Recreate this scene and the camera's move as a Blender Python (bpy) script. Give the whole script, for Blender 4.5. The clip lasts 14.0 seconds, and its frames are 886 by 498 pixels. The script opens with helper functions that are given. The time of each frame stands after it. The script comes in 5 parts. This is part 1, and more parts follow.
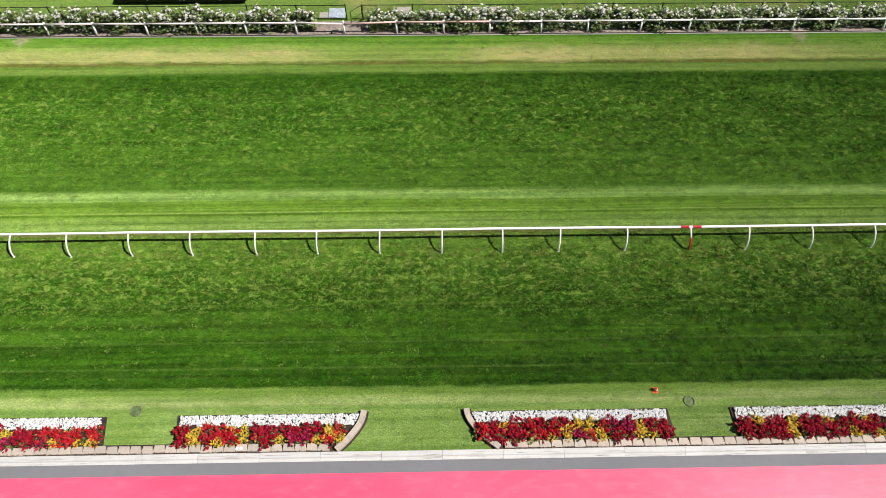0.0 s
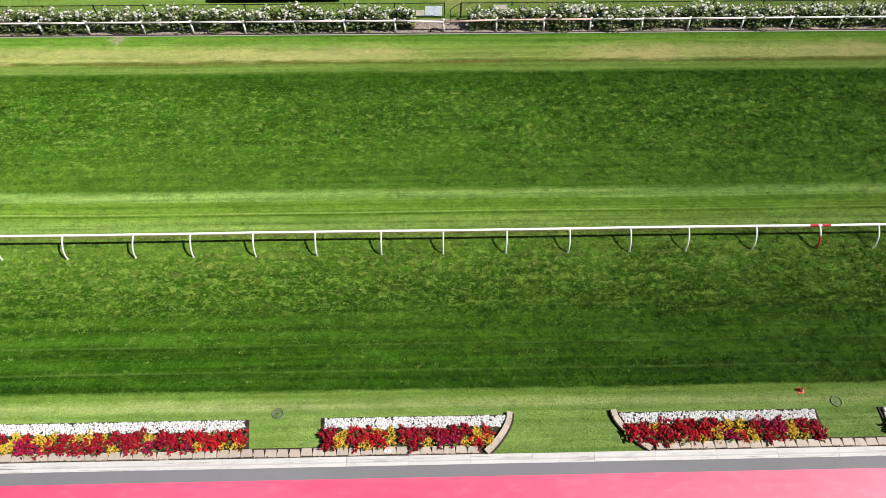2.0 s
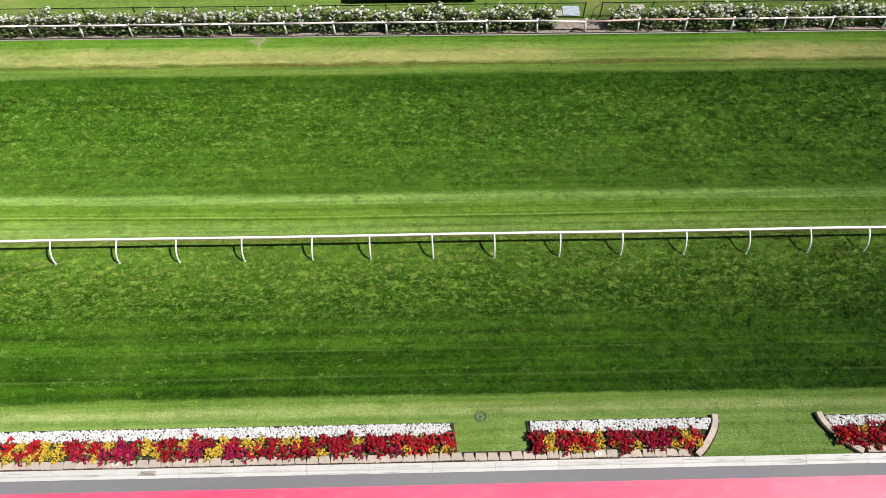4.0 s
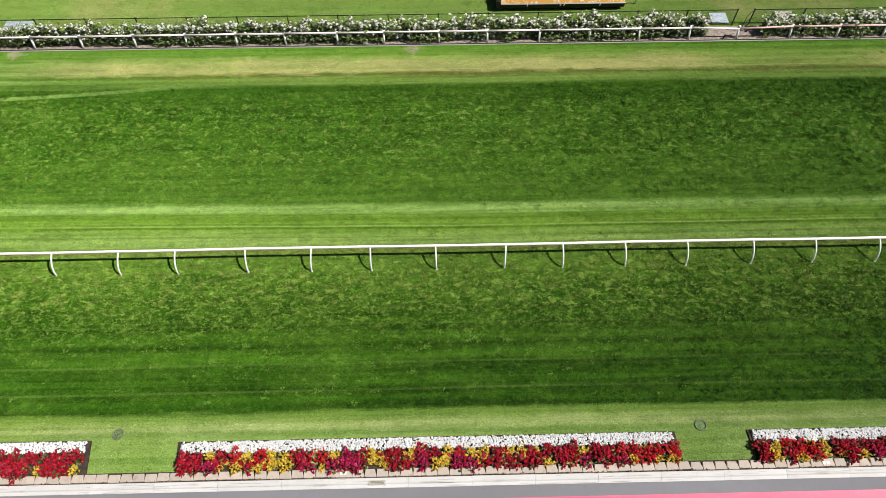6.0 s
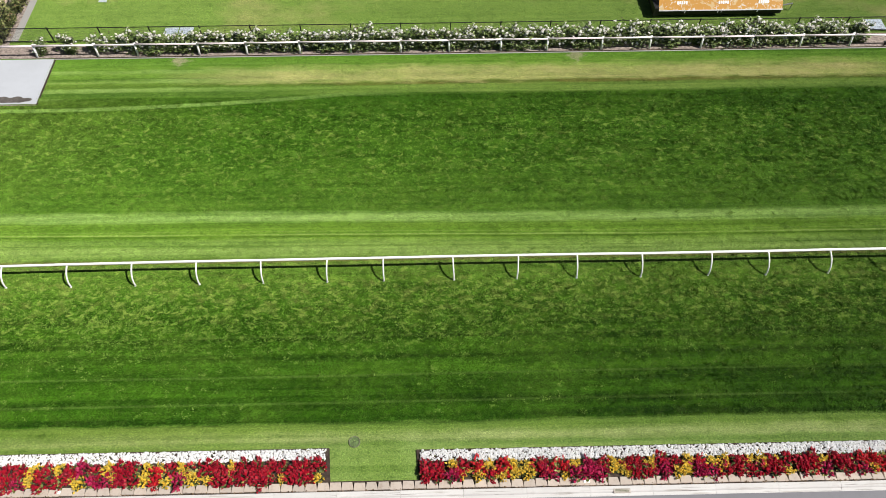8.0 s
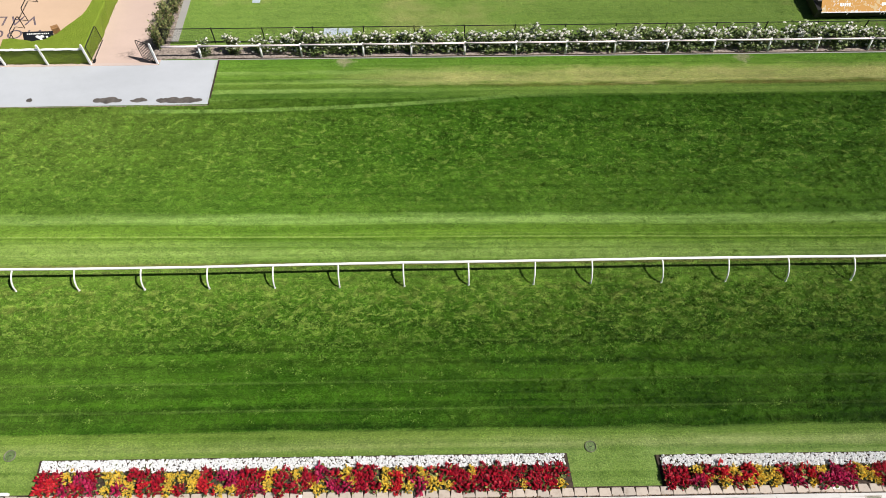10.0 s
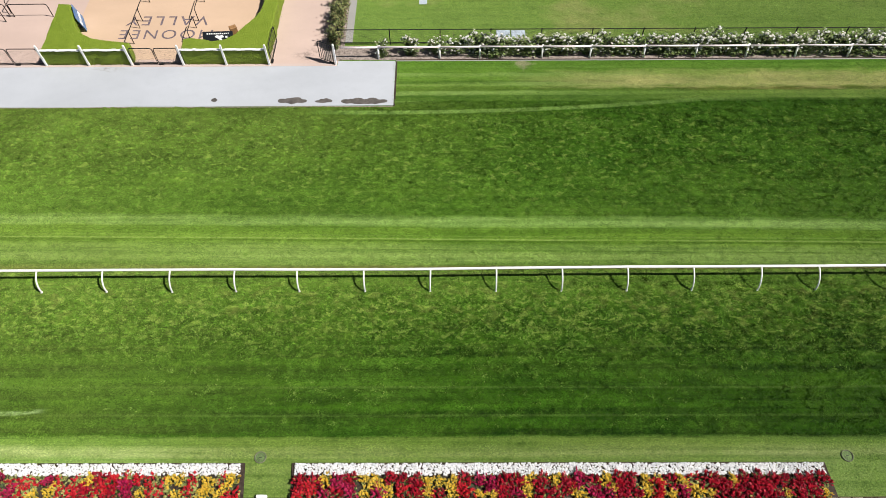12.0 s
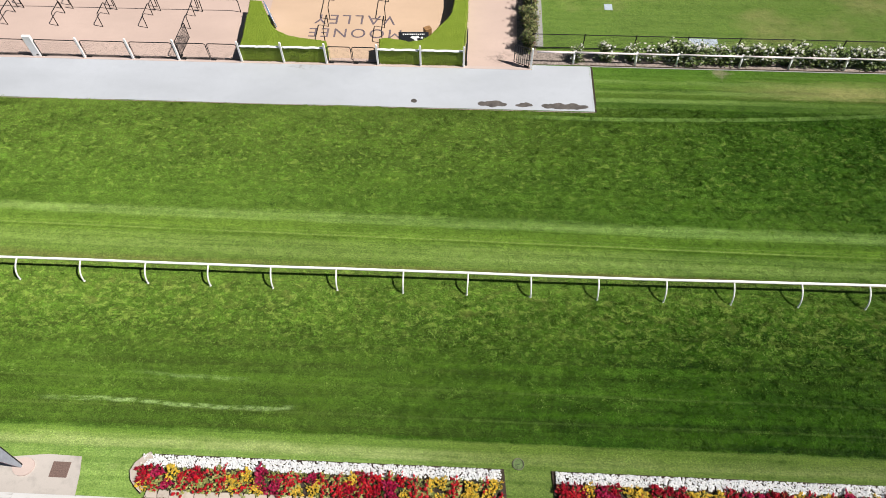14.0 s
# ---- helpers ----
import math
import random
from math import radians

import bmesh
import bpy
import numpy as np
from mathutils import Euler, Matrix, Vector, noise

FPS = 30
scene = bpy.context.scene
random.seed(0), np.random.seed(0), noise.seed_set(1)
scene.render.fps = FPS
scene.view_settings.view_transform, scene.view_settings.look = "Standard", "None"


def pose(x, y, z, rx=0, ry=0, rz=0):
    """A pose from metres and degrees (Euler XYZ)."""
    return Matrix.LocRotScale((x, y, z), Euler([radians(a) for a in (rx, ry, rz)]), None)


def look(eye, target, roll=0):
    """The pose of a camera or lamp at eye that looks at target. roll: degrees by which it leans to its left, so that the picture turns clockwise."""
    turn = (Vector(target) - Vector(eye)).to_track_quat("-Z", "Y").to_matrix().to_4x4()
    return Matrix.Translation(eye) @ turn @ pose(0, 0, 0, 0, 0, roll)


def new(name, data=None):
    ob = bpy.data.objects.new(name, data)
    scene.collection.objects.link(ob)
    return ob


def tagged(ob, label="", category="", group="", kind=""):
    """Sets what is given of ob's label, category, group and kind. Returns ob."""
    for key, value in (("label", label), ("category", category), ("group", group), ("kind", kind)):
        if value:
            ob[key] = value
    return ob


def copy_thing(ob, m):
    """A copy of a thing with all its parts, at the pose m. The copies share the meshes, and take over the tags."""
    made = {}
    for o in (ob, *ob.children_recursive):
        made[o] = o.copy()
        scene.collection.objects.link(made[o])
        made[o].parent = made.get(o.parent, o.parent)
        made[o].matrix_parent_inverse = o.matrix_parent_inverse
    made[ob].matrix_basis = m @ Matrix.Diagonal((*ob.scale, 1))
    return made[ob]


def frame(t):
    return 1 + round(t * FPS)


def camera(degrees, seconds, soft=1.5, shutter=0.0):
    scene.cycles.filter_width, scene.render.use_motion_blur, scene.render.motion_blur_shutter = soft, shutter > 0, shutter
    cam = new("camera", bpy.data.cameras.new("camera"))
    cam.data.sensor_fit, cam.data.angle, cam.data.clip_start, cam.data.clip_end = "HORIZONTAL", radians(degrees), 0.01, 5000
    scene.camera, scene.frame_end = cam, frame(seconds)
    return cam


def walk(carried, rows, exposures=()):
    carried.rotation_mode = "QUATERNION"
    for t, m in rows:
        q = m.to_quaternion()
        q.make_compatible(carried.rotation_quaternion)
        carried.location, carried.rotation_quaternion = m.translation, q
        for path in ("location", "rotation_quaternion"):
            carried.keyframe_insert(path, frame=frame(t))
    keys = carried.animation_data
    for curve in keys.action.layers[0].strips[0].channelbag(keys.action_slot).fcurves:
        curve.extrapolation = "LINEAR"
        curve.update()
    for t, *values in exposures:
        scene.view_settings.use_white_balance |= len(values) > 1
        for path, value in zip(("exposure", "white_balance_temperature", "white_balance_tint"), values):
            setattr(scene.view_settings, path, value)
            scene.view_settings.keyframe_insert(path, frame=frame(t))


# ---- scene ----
import functools

cam = camera(67.0, 14.0, soft=0.6)
PATH = [
    (0, (-0.383, -1.603, 27.365), (-0.356, -0.556, 25.661), 0.6),
    (0.5, (-1.575, -1.543, 27.303), (-1.541, -0.496, 25.599), 0.9),
    (1, (-3.035, -1.459, 27.206), (-3.0, -0.412, 25.502), 0.9),
    (1.5, (-4.63, -1.431, 27.067), (-4.593, -0.382, 25.364), 0.9),
    (2, (-6.513, -1.357, 26.963), (-6.476, -0.307, 25.261), 0.9),
    (2.5, (-8.435, -1.293, 26.852), (-8.394, -0.242, 25.151), 1.1),
    (3, (-10.486, -1.19, 26.819), (-10.45, -0.14, 25.118), 0.8),
    (3.2, (-11.382, -1.155, 26.822), (-11.344, -0.106, 25.119), 0.9),
    (5.3, (-20.106, -0.902, 26.681), (-20.087, 0.164, 24.989), -0.2),
    (5.5, (-21.034, -0.883, 26.699), (-21.015, 0.186, 25.008), -0.1),
    (6, (-23.485, -0.722, 26.79), (-23.462, 0.342, 25.097), 0.0),
    (6.5, (-25.727, -0.627, 26.853), (-25.704, 0.438, 25.16), 0.0),
    (7, (-28.183, -0.494, 26.922), (-28.16, 0.569, 25.229), 0.0),
    (7.5, (-30.569, -0.379, 26.966), (-30.541, 0.684, 25.272), 0.4),
    (8, (-32.964, -0.288, 27.067), (-32.942, 0.776, 25.374), 0.0),
    (8.2, (-33.921, -0.235, 27.095), (-33.898, 0.828, 25.4), 0.1),
    (10.3, (-43.677, -0.038, 26.564), (-43.67, 1.043, 24.881), -0.5),
    (10.5, (-44.618, -0.005, 26.527), (-44.615, 1.077, 24.844), -0.7),
    (11, (-47.185, 0.1, 26.578), (-47.183, 1.179, 24.894), -0.6),
    (11.5, (-49.537, 0.115, 26.525), (-49.539, 1.198, 24.844), -0.5),
    (12, (-52.047, 0.157, 26.481), (-52.056, 1.243, 24.802), -0.6),
    (12.5, (-54.395, 0.19, 26.445), (-54.416, 1.279, 24.767), -0.6),
    (13, (-56.89, 0.249, 26.448), (-56.927, 1.336, 24.769), -0.7),
    (13.5, (-59.191, 0.257, 26.455), (-59.243, 1.344, 24.777), -0.9),
    (14, (-61.741, 0.286, 26.525), (-61.805, 1.372, 24.847), -0.9),
]
walk(cam, [(t, look(eye, target, roll)) for t, eye, target, roll in PATH], exposures=[(0, 0.25)])

# ---- light ----
SUN_FROM = Vector((0.73, -0.16, 1.01)).normalized()
sun = new("sun", bpy.data.lights.new("sun", "SUN"))
sun.data.energy, sun.data.angle, sun.data.color = 5.0, radians(0.5), (1.0, 0.955, 0.89)
sun.matrix_world = look(SUN_FROM * 80, (0, 0, 0))
world = bpy.data.worlds.new("world")
scene.world = world
world.use_nodes = True
wn = world.node_tree.nodes
sky = wn.new("ShaderNodeTexSky")
sky.sky_type, sky.sun_disc = "NISHITA", False
sky.sun_elevation, sky.sun_rotation = math.asin(SUN_FROM.z), math.atan2(SUN_FROM.x, SUN_FROM.y)
world.node_tree.links.new(sky.outputs[0], wn["Background"].inputs[0])
wn["Background"].inputs[1].default_value = 0.025


# ---- node helpers ----
class Mat:
    """A small builder for procedural materials."""

    def __init__(self, name, rough=0.7, metal=0.0, spec=0.5):
        self.m = bpy.data.materials.new(name)
        self.m.use_nodes = True
        self.t = self.m.node_tree
        self.b = self.t.nodes["Principled BSDF"]
        self.b.inputs["Roughness"].default_value = rough
        self.b.inputs["Metallic"].default_value = metal
        self.b.inputs["Specular IOR Level"].default_value = spec
        self.co = self.t.nodes.new("ShaderNodeTexCoord").outputs["Object"]

    def shift(self):
        """Move the pattern by a different amount on every object."""
        a = self.t.nodes.new("ShaderNodeVectorMath")
        a.operation = "ADD"
        self.t.links.new(self.co, a.inputs[0])
        r = self.math("MULTIPLY", self.each(), 71.0)
        self.t.links.new(r, a.inputs[1])
        self.co = a.outputs[0]
        return self

    def put(self, sock, v):
        if isinstance(v, bpy.types.NodeSocket):
            self.t.links.new(v, sock)
        elif isinstance(v, (tuple, list)) and len(v) == 3 and sock.type == "RGBA":
            sock.default_value = (*v, 1)
        else:
            sock.default_value = v

    def scaled(self, s, co=None):
        n = self.t.nodes.new("ShaderNodeVectorMath")
        n.operation = "MULTIPLY"
        self.put(n.inputs[0], co or self.co)
        n.inputs[1].default_value = s
        return n.outputs[0]

    def noise(self, scale, detail=3, rough=0.55, stretch=(1, 1, 1), warp=0.0, co=None):
        n = self.t.nodes.new("ShaderNodeTexNoise")
        self.put(n.inputs["Vector"], self.scaled(stretch, co))
        n.inputs["Scale"].default_value, n.inputs["Detail"].default_value = scale, detail
        n.inputs["Roughness"].default_value, n.inputs["Distortion"].default_value = rough, warp
        return n.outputs[0]

    def cells(self, scale, stretch=(1, 1, 1)):
        n = self.t.nodes.new("ShaderNodeTexVoronoi")
        self.put(n.inputs["Vector"], self.scaled(stretch))
        n.inputs["Scale"].default_value = scale
        return n.outputs["Distance"]

    def math(self, op, a, b=0.0, clamp=False):
        n = self.t.nodes.new("ShaderNodeMath")
        n.operation, n.use_clamp = op, clamp
        self.put(n.inputs[0], a)
        self.put(n.inputs[1], b)
        return n.outputs[0]

    def span(self, v, lo, hi, a=0.0, b=1.0):
        n = self.t.nodes.new("ShaderNodeMapRange")
        self.put(n.inputs[0], v)
        for i, k in enumerate((lo, hi, a, b)):
            n.inputs[i + 1].default_value = k
        return n.outputs[0]

    def mix(self, f, a, b, blend="MIX"):
        n = self.t.nodes.new("ShaderNodeMix")
        n.data_type, n.blend_type = "RGBA", blend
        self.put(n.inputs[0], f)
        self.put(n.inputs[6], a)
        self.put(n.inputs[7], b)
        return n.outputs[2]

    def ramp(self, v, stops):
        n = self.t.nodes.new("ShaderNodeValToRGB")
        r = n.color_ramp
        for i, (p, c) in enumerate(stops):
            e = r.elements[i] if i < 2 else r.elements.new(p)
            e.position, e.color = p, (*c, 1)
        self.put(n.inputs[0], v)
        return n.outputs[0]

    def xyz(self):
        n = self.t.nodes.new("ShaderNodeSeparateXYZ")
        self.put(n.inputs[0], self.co)
        return n.outputs

    def each(self):
        return self.t.nodes.new("ShaderNodeObjectInfo").outputs["Random"]

    def island(self):
        return self.t.nodes.new("ShaderNodeNewGeometry").outputs["Random Per Island"]

    def bump(self, h, strength, dist):
        n = self.t.nodes.new("ShaderNodeBump")
        n.inputs["Strength"].default_value, n.inputs["Distance"].default_value = strength, dist
        self.put(n.inputs["Height"], h)
        self.put(self.b.inputs["Normal"], n.outputs[0])

    def done(self, colour):
        self.put(self.b.inputs["Base Color"], colour)
        return self.m


def plain(name, c, rough=0.6, metal=0.0, vary=0.12, scale=6.0, bump=0.0, spec=0.5):
    """A surface of one colour with two scales of dirt and, if asked, relief."""
    k = Mat(name, rough, metal, spec)
    n = k.noise(scale, 4, 0.6)
    f = k.noise(scale * 9, 2, 0.5)
    d = tuple(v * (1 - 2.2 * vary) for v in c)
    l = tuple(min(1, v * (1 + vary)) for v in c)
    col = k.mix(k.span(n, 0.3, 0.7), d, l)
    col = k.mix(k.span(f, 0.35, 0.75, 0, vary * 1.6), col, tuple(v * 0.55 for v in c))
    if bump:
        k.bump(f, bump, 0.01)
    return k.done(col)


# ---- materials ----
def grass_track(name, blade):
    """Mown turf in bands along the course; the blades share the colours and let some light through."""
    k = Mat(name, 0.8, spec=0.12)
    k.b.inputs["Diffuse Roughness"].default_value = 1.0
    x, y, _ = k.xyz()
    wob = k.noise(0.16, 3, 0.6, (0.35, 1, 1))
    fine = k.noise(2.6, 3, 0.6, (0.2, 1, 1))
    ys = k.math("ADD", y, k.span(wob, 0.25, 0.75, -0.1, 0.1))
    ys = k.math("ADD", ys, k.span(fine, 0.25, 0.75, -0.09, 0.09))
    drift = k.math("MULTIPLY", k.math("MINIMUM", k.math("ADD", x, 22.0), 0.0), 0.0125)
    drift = k.math("MULTIPLY", drift, k.math("MULTIPLY", k.span(y, 16.2, 17.2), k.span(y, 21.0, 19.4)))
    ys, yd = k.math("ADD", ys, drift), k.math("ADD", y, drift)
    v = k.math("DIVIDE", ys, 40.0)
    dark, light = (0.018, 0.070, 0.002), (0.235, 0.375, 0.105)
    lawn = (0.205, 0.325, 0.085)
    bands = [(4.5, lawn), (7.5, lawn), (7.66, (0.31, 0.39, 0.15)), (7.92, (0.27, 0.365, 0.12)), (8.05, (0.145, 0.25, 0.045)), (8.32, (0.13, 0.235, 0.04)), (8.42, (0.016, 0.068, 0.002)),
             (9.3, (0.023, 0.086, 0.003)), (11.1, (0.037, 0.114, 0.006)), (12.4, dark), (14.0, (0.036, 0.112, 0.006)), (14.9, (0.066, 0.155, 0.014)),
             (16.2, (0.105, 0.20, 0.028)), (16.5, (0.215, 0.33, 0.088)), (17.05, (0.195, 0.315, 0.07)), (17.3, (0.138, 0.265, 0.03)), (18.1, (0.142, 0.27, 0.03)),
             (18.3, light), (18.65, light), (18.85, (0.076, 0.178, 0.018)), (21.0, (0.058, 0.154, 0.012)), (22.8, (0.040, 0.126, 0.007)), (26.98, (0.034, 0.112, 0.005)),
             (27.14, (0.155, 0.255, 0.05)), (27.66, (0.145, 0.245, 0.045)), (27.78, (0.10, 0.155, 0.025)), (27.96, (0.115, 0.165, 0.03)), (28.1, (0.18, 0.29, 0.05)), (29.2, (0.165, 0.30, 0.045)), (30.2, (0.085, 0.22, 0.018)), (31.5, (0.165, 0.270, 0.058)), (40.0, (0.17, 0.275, 0.058))]
    a = k.ramp(v, [(p / 40, c) for p, c in bands])
    border = k.math("MULTIPLY", k.span(y, 8.35, 8.25), k.span(k.noise(1.1, 4, 0.65, (0.45, 1, 1)), 0.42, 0.66))
    a = k.mix(k.math("MULTIPLY", border, 0.45), a, (0.115, 0.215, 0.03))
    pale = k.math("MULTIPLY", k.span(y, 8.1, 7.9), k.span(k.noise(0.7, 4, 0.65, (0.4, 1, 1)), 0.55, 0.7))
    a = k.mix(k.math("MULTIPLY", pale, 0.5), a, (0.30, 0.37, 0.15))
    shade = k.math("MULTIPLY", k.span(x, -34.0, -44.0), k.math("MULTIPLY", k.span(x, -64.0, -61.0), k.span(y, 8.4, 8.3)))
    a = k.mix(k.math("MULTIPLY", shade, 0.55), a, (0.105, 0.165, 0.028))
    # lengthwise streaks left by the mower
    st = k.noise(3.4, 3, 0.6, (0.022, 1, 1))
    near = k.math("MULTIPLY", k.span(y, 31.8, 31.2, 0.35, 1.0), k.math("MULTIPLY", k.span(y, 12.2, 13.6, 1.7, 1.0), k.span(y, 8.2, 8.5, 0.5, 1.0)))
    a = k.mix(k.math("MULTIPLY", k.span(st, 0.42, 0.66, 0, 0.5), near), a, k.mix(1.0, a, (1.75, 1.5, 1.9), "MULTIPLY"))
    a = k.mix(k.math("MULTIPLY", k.span(st, 0.5, 0.34, 0, 0.5), near), a, k.mix(1.0, a, (0.55, 0.66, 0.5), "MULTIPLY"))
    patchy = k.span(k.noise(1.4, 3, 0.6, (0.12, 1, 1)), 0.32, 0.5, 0.35, 1.0)
    for c0, w, col, amt in ((17.34, 0.08, (0.055, 0.13, 0.010), 0.6), (17.46, 0.055, (0.30, 0.41, 0.12), 0.85), (17.64, 0.05, (0.24, 0.35, 0.09), 0.45), (17.95, 0.16, (0.085, 0.18, 0.018), 0.5),
                            (18.12, 0.06, (0.06, 0.14, 0.01), 0.4), (9.25, 0.07, (0.13, 0.22, 0.05), 0.5), (10.45, 0.07, (0.12, 0.21, 0.045), 0.5), (11.3, 0.22, (0.016, 0.062, 0.002), 0.35),
                            (12.3, 0.08, (0.10, 0.19, 0.03), 0.35), (27.86, 0.13, (0.10, 0.11, 0.03), 0.35), (28.2, 0.05, (0.48, 0.46, 0.2), 0.5), (28.55, 0.06, (0.14, 0.22, 0.05), 0.35), (16.2, 0.14, (0.19, 0.155, 0.07), 0.7), (15.92, 0.14, (0.17, 0.165, 0.08), 0.45),
                            (15.5, 0.05, (0.15, 0.20, 0.05), 0.4), (16.85, 0.04, (0.09, 0.18, 0.02), 0.5)):
        d = k.math("ABSOLUTE", k.math("SUBTRACT", k.math("ADD", yd, k.span(wob, 0.25, 0.75, -0.05, 0.05)), c0))
        a = k.mix(k.math("MULTIPLY", k.math("MULTIPLY", k.span(d, w, w * 0.4), amt), patchy), a, col)
    stripe = k.math("SINE", k.math("MULTIPLY", k.math("ADD", ys, k.span(k.noise(0.12, 2, 0.5), 0.3, 0.7, -0.15, 0.15)), 6.6))
    near = k.math("MULTIPLY", k.span(y, 8.4, 8.8), k.span(y, 13.6, 12.0))
    a = k.mix(k.math("MULTIPLY", near, k.span(stripe, 0.0, 0.9, 0, 0.45)), a, k.mix(1.0, a, (1.75, 1.5, 1.8), "MULTIPLY"))
    a = k.mix(k.math("MULTIPLY", near, k.span(stripe, 0.0, -0.9, 0, 0.4)), a, k.mix(1.0, a, (0.6, 0.68, 0.55), "MULTIPLY"))
    # drier, yellower turf towards the crossing
    dry = k.math("MULTIPLY", k.span(k.math("ADD", x, k.span(wob, 0.2, 0.8, -4, 4)), -44.0, -60.0), k.math("MULTIPLY", k.span(y, 20.0, 24.0), k.span(y, 27.2, 26.8)))
    a = k.mix(k.math("MULTIPLY", dry, 0.6), a, (0.125, 0.185, 0.035))
    tired = k.math("MULTIPLY", k.span(k.math("ADD", x, k.span(wob, 0.2, 0.8, -6, 6)), -50.0, -70.0), k.math("MULTIPLY", k.span(y, 8.3, 8.6), k.span(y, 27.0, 26.7)))
    a = k.mix(k.math("MULTIPLY", tired, 0.4), a, (0.135, 0.180, 0.045))
    # greener verge beside the crossing
    lush = k.math("MULTIPLY", k.span(k.math("ADD", x, k.span(wob, 0.2, 0.8, -5, 5)), -33.0, -44.0), k.math("MULTIPLY", k.span(y, 26.9, 27.1), k.span(y, 31.2, 30.9)))
    a = k.mix(k.math("MULTIPLY", lush, 0.6), a, (0.085, 0.19, 0.022))
    for c0, w in ((28.42, 0.16), (27.25, 0.26)):
        d = k.math("ABSOLUTE", k.math("SUBTRACT", k.math("ADD", y, k.span(wob, 0.25, 0.75, -0.08, 0.08)), c0))
        a = k.mix(k.math("MULTIPLY", k.math("MULTIPLY", k.span(d, w, w * 0.3), lush), 0.65), a, (0.035, 0.10, 0.010))
    # worn straw strip along the outside fence
    sy = k.math("ADD", y, k.span(fine, 0.25, 0.75, -0.3, 0.3))
    on = k.math("MULTIPLY", k.span(sy, 27.85, 28.2), k.span(sy, 29.5, 28.85))
    on = k.math("MULTIPLY", on, k.span(k.math("ADD", x, k.span(wob, 0.2, 0.8, -5, 5)), -49.0, -42.0))
    on = k.math("MULTIPLY", on, k.span(k.math("ADD", x, k.span(wob, 0.2, 0.8, -5, 5)), 26.0, 16.0, 0.35, 1.0))
    on = k.math("MULTIPLY", on, k.span(k.noise(0.5, 4, 0.65, (0.25, 1, 1)), 0.3, 0.62, 0.35, 0.95))
    on = k.math("MULTIPLY", on, k.span(k.math("ABSOLUTE", k.math("ADD", x, k.span(wob, 0.2, 0.8, 0.5, 4.5))), 3.0, 6.5, 0.3, 1.0))
    a = k.mix(on, a, (0.50, 0.46, 0.215))
    rust = k.math("MULTIPLY", k.span(k.math("ABSOLUTE", k.math("SUBTRACT", yd, 27.86)), 0.2, 0.05), k.span(k.noise(0.8, 4, 0.65, (0.3, 1, 1)), 0.45, 0.65, 0, 0.7))
    a = k.mix(k.math("MULTIPLY", rust, k.span(x, -42.0, -34.0)), a, (0.20, 0.15, 0.045))
    # bare scuffs at the bed's edge
    for c0 in (-47.6, -24.6, 21.7):
        d = k.math("ADD", k.math("ABSOLUTE", k.math("SUBTRACT", x, c0)), k.math("ABSOLUTE", k.math("SUBTRACT", y, 29.95)))
        d = k.math("ADD", d, k.span(k.noise(5.0, 3, 0.6), 0.25, 0.75, -0.35, 0.35))
        a = k.mix(k.span(d, 0.7, 0.3, 0, 0.7), a, (0.36, 0.32, 0.24))
    wear = k.math("MULTIPLY", k.span(k.noise(0.28, 4, 0.6, (0.5, 1, 1)), 0.52, 0.66), k.span(y, 31.6, 31.9))
    a = k.mix(k.math("MULTIPLY", wear, 0.6), a, (0.36, 0.35, 0.15))
    # mower lines beside the crossing
    m = k.math("MULTIPLY", k.span(k.math("SINE", k.math("MULTIPLY", ys, 8.5)), -0.1, 0.5), k.span(x, -38.0, -46.0))
    m = k.math("MULTIPLY", m, k.math("MULTIPLY", k.span(y, 26.6, 27.0), k.span(y, 29.8, 29.2)))
    m = k.math("MULTIPLY", m, k.span(k.noise(1.1, 3, 0.6, (0.09, 1, 1)), 0.38, 0.62))
    a = k.mix(k.math("MULTIPLY", m, 0.95), a, (0.235, 0.36, 0.10))
    # a paler mower track that swings out round the crossing's corner
    bend = k.math("MULTIPLY", k.math("POWER", k.math("MULTIPLY", k.math("ADD", x, 55.5), 0.1), 2.0), 0.30)
    off = k.math("ABSOLUTE", k.math("SUBTRACT", y, k.math("ADD", k.math("MINIMUM", bend, 0.9), 26.12)))
    ln = k.math("MULTIPLY", k.span(off, 0.17, 0.1), k.math("MULTIPLY", k.span(x, -59.5, -57.5), k.span(x, -34.0, -44.0)))
    a = k.mix(k.math("MULTIPLY", ln, 0.85), a, light)
    # pale drag marks
    for c0, x0, x1, amt in ((9.42, -79.5, -68.3, 0.8), (10.68, -76.0, -70.5, 0.4)):
        d = k.math("ABSOLUTE", k.math("SUBTRACT", k.math("ADD", y, k.span(k.noise(0.25, 2, 0.5, (1, 0.2, 1)), 0.25, 0.75, -0.16, 0.16)), c0))
        ends = k.math("MULTIPLY", k.span(x, x0, x0 + 2.2), k.span(x, x1, x1 - 0.6))
        d = k.math("MULTIPLY", k.span(d, 0.12, 0.04), k.math("MULTIPLY", ends, k.span(k.noise(7.0, 3, 0.6, (0.3, 1, 1)), 0.35, 0.55)))
        a = k.mix(k.math("MULTIPLY", d, amt), a, (0.34, 0.46, 0.22))
    # patches, tufts and grain
    big = k.noise(0.55, 5, 0.62, (0.55, 1, 1), 0.4)
    a = k.mix(k.span(big, 0.46, 0.72, 0, 0.5), a, k.mix(0.4, a, (0.19, 0.33, 0.045)))
